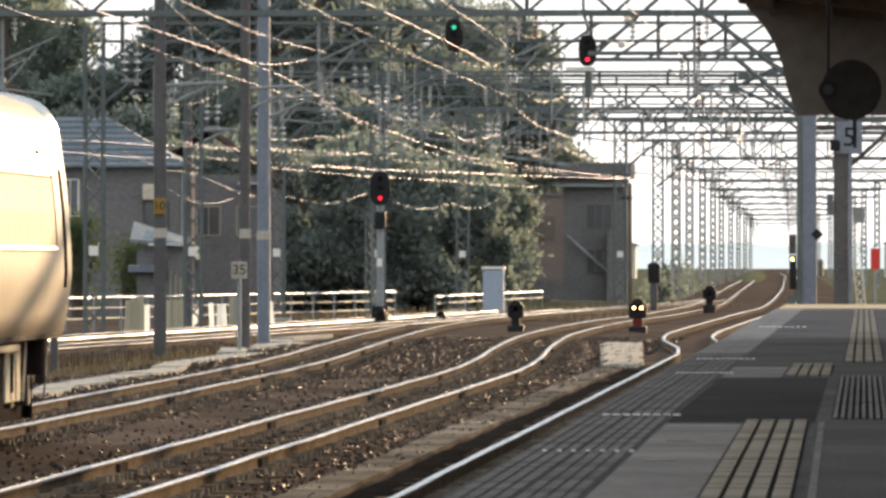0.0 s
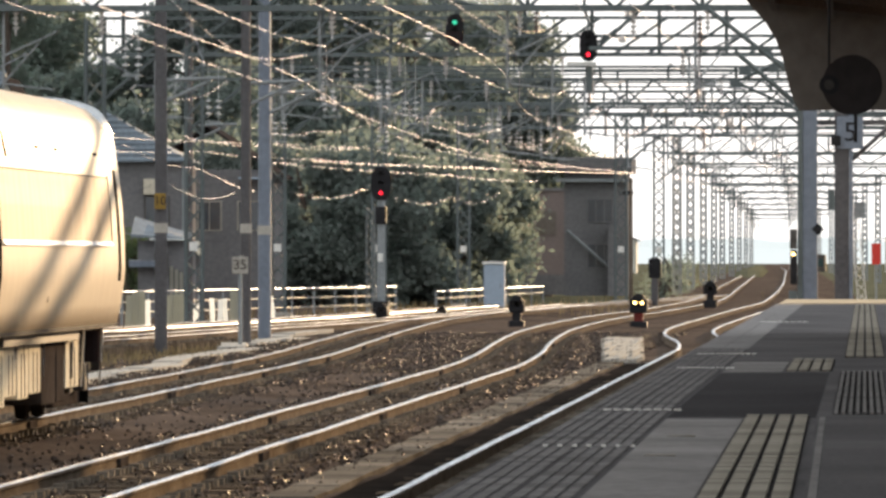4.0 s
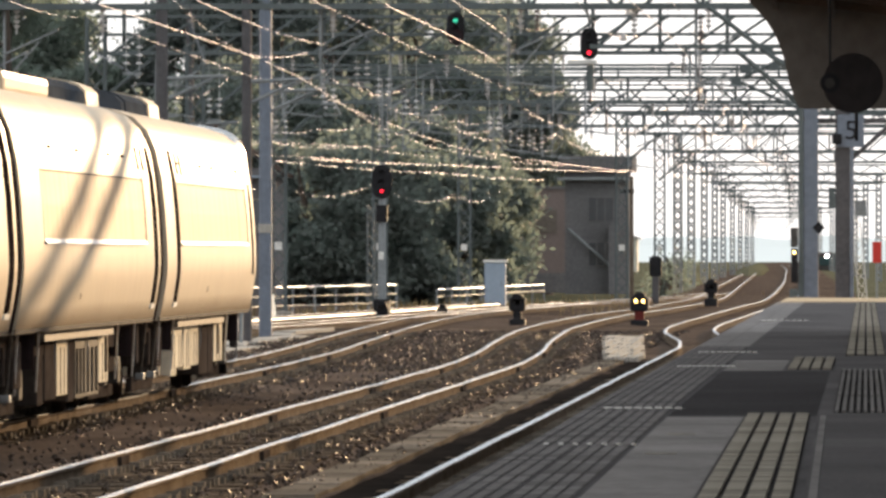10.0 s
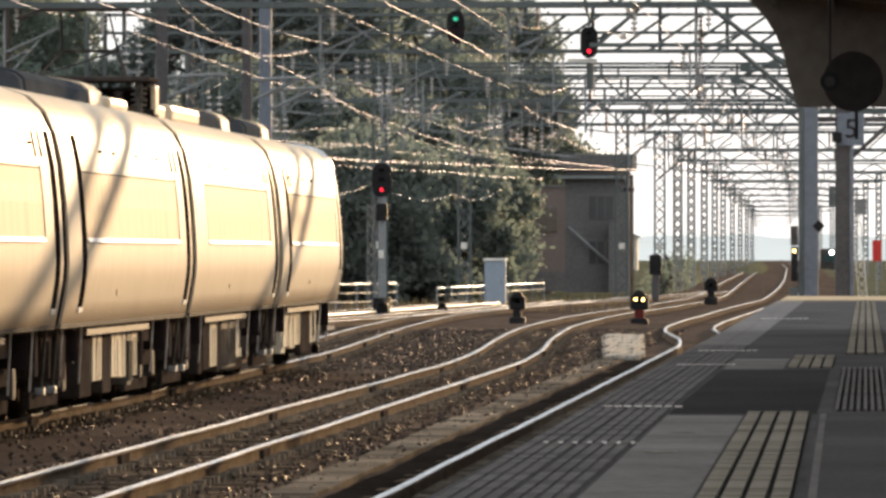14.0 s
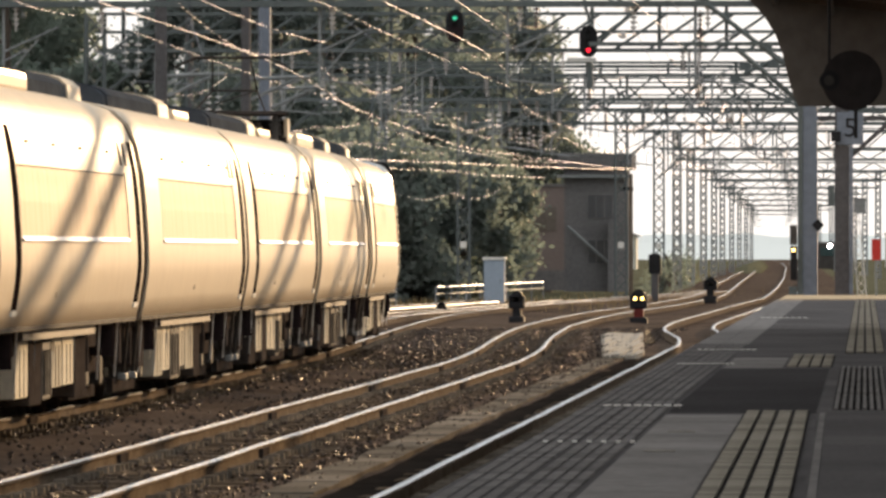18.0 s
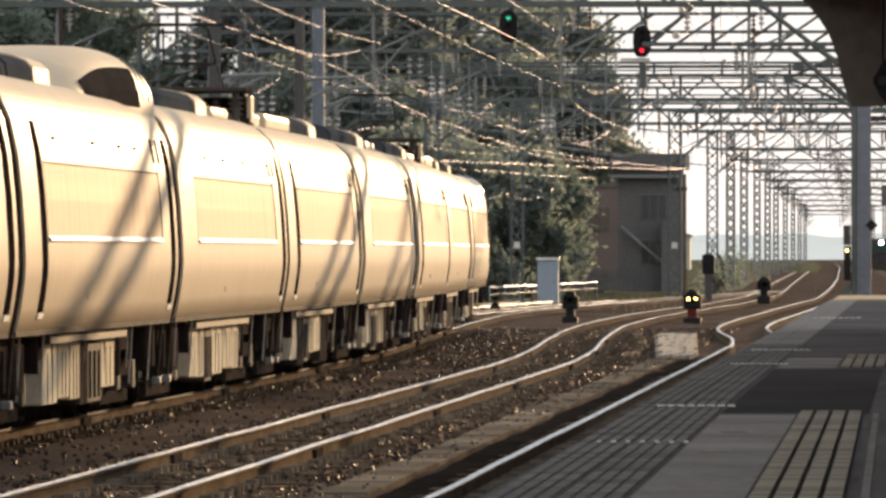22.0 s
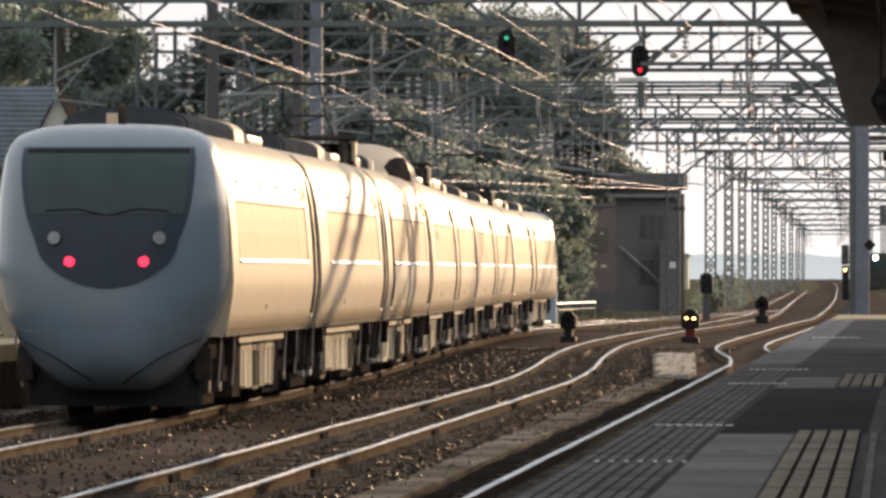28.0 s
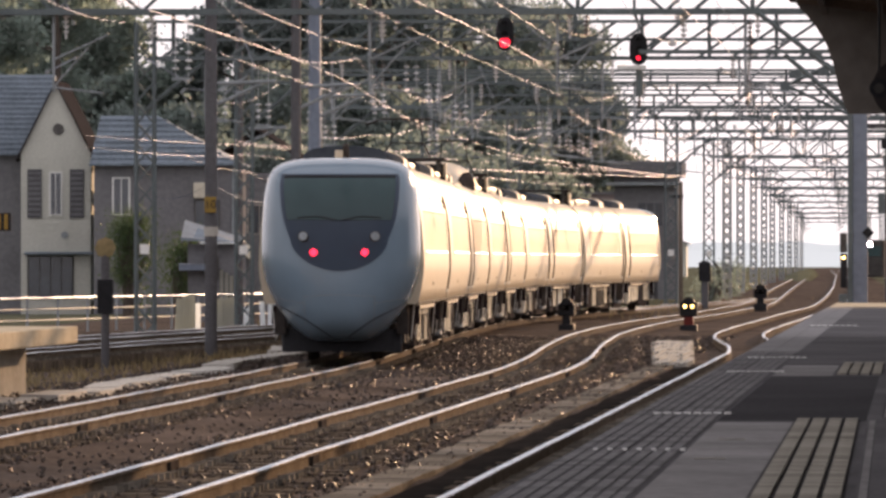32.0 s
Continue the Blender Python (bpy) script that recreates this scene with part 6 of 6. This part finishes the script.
part("aircon", new_box(-1.6, -0.9, -0.4, -0.03, 2.2, 2.75, 0.03), "box_cream", dh)
part("downpipe", rod(bmesh.new(), (1.85, -0.07, 0), (1.85, -0.07, 5.5), 0.045, n=8), "steel", dh)
for x in (-2.2, -0.6, 1.0):
    window(dh, x, -0.026, 3.2, 0.9, 1.1, "concrete", 1)

bb = thing("brown_building", pose(-16.9, 520, -0.2), "plain brown boxy building beside the line", "building")
part("wall", new_box(-2.1, 2.1, 0, 8, 0, 5.2), "brown_wall", bb)
part("roof", new_box(-2.2, 2.2, -0.1, 8.1, 5.203, 5.35, 0.02), "dark_wall", bb)
part("pale_panel", new_box(0.05, 1.4, -0.06, -0.003, 3.0, 4.2, 0.01), "canopy_side", bb)
part("base_course", new_box(-2.14, 2.14, -0.04, -0.002, 0, 1.0), "dark_wall", bb)
part("corner_post", new_box(2.02, 2.16, -0.1, 0.1, 0, 5.2), "dark_wall", bb)
db = thing("signal_building", pose(-13.1, 505, -0.2), "dark three-storey trackside building with overhanging top", "building")
part("wall", new_box(-1.55, 1.45, 0, 9, 0, 6.0), "dark_wall", db)
part("roof", new_box(-1.9, 1.75, -0.4, 9.3, 6.003, 6.75, 0.04), "dark_wall", db)
part("eave", new_box(-1.95, 1.8, -0.5, -0.1, 5.55, 5.7, 0.02), "steel", db)
for z in (3.6, 1.4):
    window(db, 0.2, 0, z, 1.2, 1.1, "dark_wall", 2)
bm = bmesh.new()
rod(bm, (-1.4, -0.4, 3.2), (1.2, -0.4, 0.9), 0.08, n=6)
part("stair_rail", bm, "steel", db)
part("side_annex", new_box(0.6, 1.6, -1.2, -0.003, 0, 3.4), "dark_wall", db)

# ---- far distance ----
hills = thing("far_hills", pose(0, 0, 0), "low hazy blue-green hills on the horizon", "hill", kind="structure")
for k, (y, h, amp, seed) in enumerate(((2600, 3.5, 3, 1.0), (3600, 7, 5, 4.0))):
    verts, faces = [], []
    xs = np.linspace(-420, 320, 150)
    for i, x in enumerate(xs):
        z = h + amp * noise.noise((x * 0.011, seed, 0)) + amp * 0.4 * noise.noise((x * 0.05, seed, 2)) + amp * 0.15 * noise.noise((x * 0.25, seed, 5))
        verts += [(x, y, -5), (x, y + 30, max(z, 1)), (x, y + 260, -5)]
    for i in range(len(xs) - 1):
        for j in (0, 1):
            faces.append((i * 3 + j, (i + 1) * 3 + j, (i + 1) * 3 + j + 1, i * 3 + j + 1))
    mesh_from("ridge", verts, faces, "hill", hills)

bank = thing("embankment", pose(0, 0, 0), "low brown bank beside the far track", "bank", kind="structure")
for x0, x1, y0, y1, z1 in ((-14.6, -11.4, 620, 900, 0.75), (-13.0, -10.2, 905, 1250, 0.8)):
    verts, faces = [], []
    for a in range(15):
        for b in range(9):
            u, v = a / 14, b / 8
            h = z1 * math.sin(math.pi * v) ** 0.5 * (1 if 0 < a < 14 else 0) + 0.12 * noise.noise((u * 9, v * 5, y0))
            verts.append((x0 + (x1 - x0) * v - (u - 0.5) * 2.6, y0 + (y1 - y0) * u, -0.45 + max(0.0, h) * 1.3))
    for a in range(14):
        for b in range(8):
            faces.append((a * 9 + b, a * 9 + b + 1, (a + 1) * 9 + b + 1, (a + 1) * 9 + b))
    mesh_from("bank_earth", verts, faces, "field", bank)
fh = random.Random(31)
for k in range(9):
    y = fh.uniform(1150, 1900)
    x = -16 - y * 0.0105 - fh.uniform(2, 26) if k < 6 else fh.uniform(3, 18)
    hs = thing("far_house", pose(x, y, -0.4), "small far house beyond the tracks", "house", "far houses")
    w, h = fh.uniform(2.5, 4.5), fh.uniform(3.2, 5.5)
    part("wall", new_box(-w, w, 0, 8, 0, h), "concrete" if k % 2 else "white_wall", hs)
    gable_roof(hs, -w, w, 0, 8, h, h + 1.8, "roof_blue", 0.4)
    for q in (-1, 1):
        window(hs, q * w * 0.45, 0, h * 0.55, 1.2, 1.1, "box_grey", 1)


# ---- canopy and platform end ----
cp = thing("canopy", pose(0, 0, 0), "dark timber-boarded platform canopy with a curved end panel", "canopy", kind="structure")
# curved end panel
bm = bmesh.new()
curve = [(-1.268, 5.621), (-1.258, 4.493), (-1.203, 4.418), (-1.072, 4.278), (-0.951, 4.083), (-0.872, 3.868), (-0.811, 3.598), (-0.755, 3.421), (-0.704, 3.318), (2.424, 3.318), (2.424, 5.621)]
a = [bm.verts.new((x, 110.0, z)) for x, z in curve]
b = [bm.verts.new((x, 110.16, z)) for x, z in curve]
bm.faces.new(a)
bm.faces.new(b[::-1])
for i in range(len(curve)):
    bm.faces.new((a[i], b[i], b[(i + 1) % len(curve)], a[(i + 1) % len(curve)]))
bmesh.ops.recalc_face_normals(bm, faces=bm.faces)
part("end_panel", bm, "canopy_side", cp, "grey-brown curved end panel")
part("eave_edge", new_box(-1.33, -1.16, -20, 110, 4.5, 4.64, 0.02), "canopy", cp)
# boarded soffit sloping up towards the edge
for k in range(10):
    x0 = -1.2 + 0.35 * k
    b0, b1 = 4.52 - 0.13 * k * 0.35, 4.52 - 0.13 * (k + 1) * 0.35
    bm = bmesh.new()
    vs = [bm.verts.new(p) for p in ((x0, -20, b0), (x0 + 0.335, -20, b1), (x0 + 0.335, 109.9, b1), (x0, 109.9, b0), (x0, -20, b0 + 0.04), (x0 + 0.335, -20, b1 + 0.04), (x0 + 0.335, 109.9, b1 + 0.04), (x0, 109.9, b0 + 0.04))]
    for q in ((3, 2, 1, 0), (4, 5, 6, 7), (0, 1, 5, 4), (1, 2, 6, 5), (2, 3, 7, 6), (3, 0, 4, 7)):
        bm.faces.new([vs[i] for i in q])
    part("soffit_board", bm, "canopy", cp)
for y in (30, 50, 70, 86, 95, 101, 106):
    bm = bmesh.new()
    rod(bm, (-1.2, y, 4.44), (2.3, y, 4.0), 0.06, n=4)
    part("rafter", bm, "canopy", cp)
for x, z in ((-0.95, 4.37), (-0.35, 4.28), (0.25, 4.2)):
    part("purlin", new_box(x - 0.03, x + 0.03, -20, 109.9, z, z + 0.07), "canopy_side", cp)
for y in (20, 60, 100):
    part("column", rod(bmesh.new(), (2.2, y, PZ - 0.02), (2.2, y, 4.3), 0.14, n=12), "steel_blue", cp)
part("roof_sheet", new_box(-1.3, 2.4, -20, 110.1, 4.66, 4.74), "dark_wall", cp)

mr = thing("round_mirror", pose(-0.11, 90, 3.26), "large round dark mirror hanging under the canopy", "mirror")
part("bowl", rod(bmesh.new(), (0, 0.1, 0), (0, -0.05, 0), 0.13, 0.262, n=36), "roof_dark", mr)
part("rim", rod(bmesh.new(), (0, -0.05, 0), (0, -0.08, 0), 0.262, 0.255, n=36), "roof_dark", mr)
part("hanger", rod(bmesh.new(), (-0.2, 0.02, 0.15), (-0.2, 0.02, 1.5), 0.012, n=8), "black", mr)
part("stay", rod(bmesh.new(), (0.03, 0.02, -0.25), (0.03, 0.02, -0.5), 0.016, n=8), "black", mr)
part("side_lamp", rod(bmesh.new(), (-0.2, 0.1, 0.0), (-0.2, -0.09, 0.0), 0.085, n=24), "black", mr)
part("lamp_glass", disc(bmesh.new(), (-0.2, -0.095, 0.0), (0, 1, 0), 0.045, 0.01, 18), "box_grey", mr)

# Unseen wall added at right to shade the platform and its track.
sw = thing("platform_shade_wall", pose(0, 0, 0), "plain grey wall out of view, added to shade the platform", "wall", kind="structure")
part("wall", new_box(5.2, 5.6, -30, 188, PZ, 4.05), "dark_wall", sw)
part("coping", new_box(5.1, 5.7, -30, 188, 4.053, 4.13, 0.02), "concrete", sw)

ca = thing("steel_column", pose(-1.1, 199, -0.4), "tall blue-grey steel column with boxes fixed to it", "column", "platform end columns")
part("web", new_box(-0.09, 0.19, -0.16, 0.16, 0, 8.6, 0.01), "steel_blue", ca)
part("flange", new_box(-0.19, -0.092, -0.2, 0.2, 0, 8.6, 0.01), "steel_teal", ca)
part("knee_brace", rod(bmesh.new(), (-0.1, 0, 5.0), (-1.4, 0, 6.1), 0.05, n=6), "steel_teal", ca)
part("knee_brace", rod(bmesh.new(), (-0.1, 0, 5.5), (-1.9, 0, 6.9), 0.05, n=6), "steel_teal", ca)
part("head_beam", new_box(-4.2, 0.6, -0.05, 0.05, 6.12, 6.2, 0.01), "steel_teal", ca)
part("side_box", new_box(-0.34, -0.2, -0.26, 0.0, 2.3, 2.68, 0.02), "box_grey", ca)
part("lamp_case", new_box(-0.33, -0.2, -0.28, -0.02, 1.62, 2.28, 0.02), "black", ca)
part("lamp", disc(bmesh.new(), (-0.27, -0.29, 2.2), (0, 1, 0), 0.03, 0.02, 14), "yellow_lamp", ca, "small lit pale lamp")
part("lower_box", new_box(-0.36, -0.2, -0.24, 0.02, 1.28, 1.5, 0.02), "steel_teal", ca)
dm = part("diamond_plate", new_box(-0.085, 0.085, -0.19, -0.165, -0.085, 0.085, 0.005), "black", ca)
dm.matrix_basis = pose(0.2, 0, 2.68, 0, 45, 0)
cb2 = thing("steel_column", pose(-0.41, 199, -0.4), "dark steel column with a white number plate", "column", "platform end columns")
part("web", new_box(-0.17, 0.11, -0.16, 0.16, 0, 8.6, 0.01), "pole_dark", cb2)
part("flange", new_box(0.112, 0.18, -0.2, 0.2, 0, 8.6, 0.01), "steel_blue", cb2)
part("camera_box", new_box(-0.24, -0.05, -0.34, -0.17, 4.28, 4.48, 0.02), "black", cb2)
part("green_box", new_box(-0.3, -0.175, -0.22, 0.0, 3.05, 3.45, 0.02), "steel_teal", cb2)
part("brace", rod(bmesh.new(), (0.15, 0, 4.0), (1.6, 0, 5.3), 0.045, n=6), "pole_dark", cb2)
part("cross_arm", new_box(-0.75, 1.6, 0.05, 0.17, 4.68, 4.78, 0.01), "pole_dark", cb2)
np_ = part("number_plate", new_box(-0.13, 0.38, -0.23, -0.205, 4.22, 4.84, 0.01), "steel_blue", cb2, "pale plate with a black numeral")
lettering(np_, "5", 0.52, pose(0.13, -0.236, 4.53, 90), "black")
part("ladder", lattice(bmesh.new(), (0.36, 0.1, 1.3), (0.22, 0.1, 2.9), 0.03, 0.16, 9, 0.012), "white_plate", cb2)
part("ladder_hoop", new_box(0.2, 0.42, 0.05, 0.08, 2.9, 3.2), "steel", cb2)

rs = thing("red_sign", pose(0.21, 193, PZ), "narrow red warning sign on a thin post at the platform end", "sign")
part("post", rod(bmesh.new(), (0, 0, 0), (0, 0, 0.98), 0.02, n=8), "steel", rs)
part("plate", new_box(-0.085, 0.085, -0.04, -0.022, 0.66, 1.05, 0.008), "red_plate", rs)

# a train waiting far down the line with its lamp lit
ft = thing("distant_train", pose(0, 0, 0), "distant approaching train with one lit headlamp", "train")
part("front", new_box(-1.4, 1.4, 0, 40, 0.0, 3.6, 0.25), "box_grey", ft)
part("windscreen", new_box(-1.1, 1.1, -0.03, 0.0, 2.0, 3.0, 0.02), "windscreen", ft)
part("lamp", disc(bmesh.new(), (0.0, -0.06, 3.15), (0, 1, 0), 0.2, 0.05, 18), "white_lamp", ft, "bright white headlamp")


def motions():
    walk(red_flap, [(0.0, pose(0, -0.225, 7.38)), (30.15, pose(0, -0.225, 7.38)), (30.3, pose(0, -0.225, 7.38, -80)), (32.0, pose(0, -0.225, 7.38, -80))])
    walk(green_flap, [(0.0, pose(0, -0.225, 7.735, -80)), (30.15, pose(0, -0.225, 7.735, -80)), (30.3, pose(0, -0.225, 7.735)), (32.0, pose(0, -0.225, 7.735))])
    for car, offset in CARS:
        walk(car, [(float(t), car_pose(s + offset)) for t, s in enumerate(COUPLING)])
    walk(ft, [(0.0, pose(-7.0, 1400, -1.7)), (6.0, pose(-6.2, 1340, -1.7)), (9.0, pose(-5.2, 1300, -1.7)), (13.0, pose(-4.0, 1230, -1.55)), (17.0, pose(-3.9, 1180, -0.92)), (22.0, pose(-4.0, 1110, -0.46)), (25.0, pose(-4.0, 1070, -0.2)), (30.0, pose(-4.2, 1010, -0.05)), (32.0, pose(-4.3, 990, 0.0))])


motions()
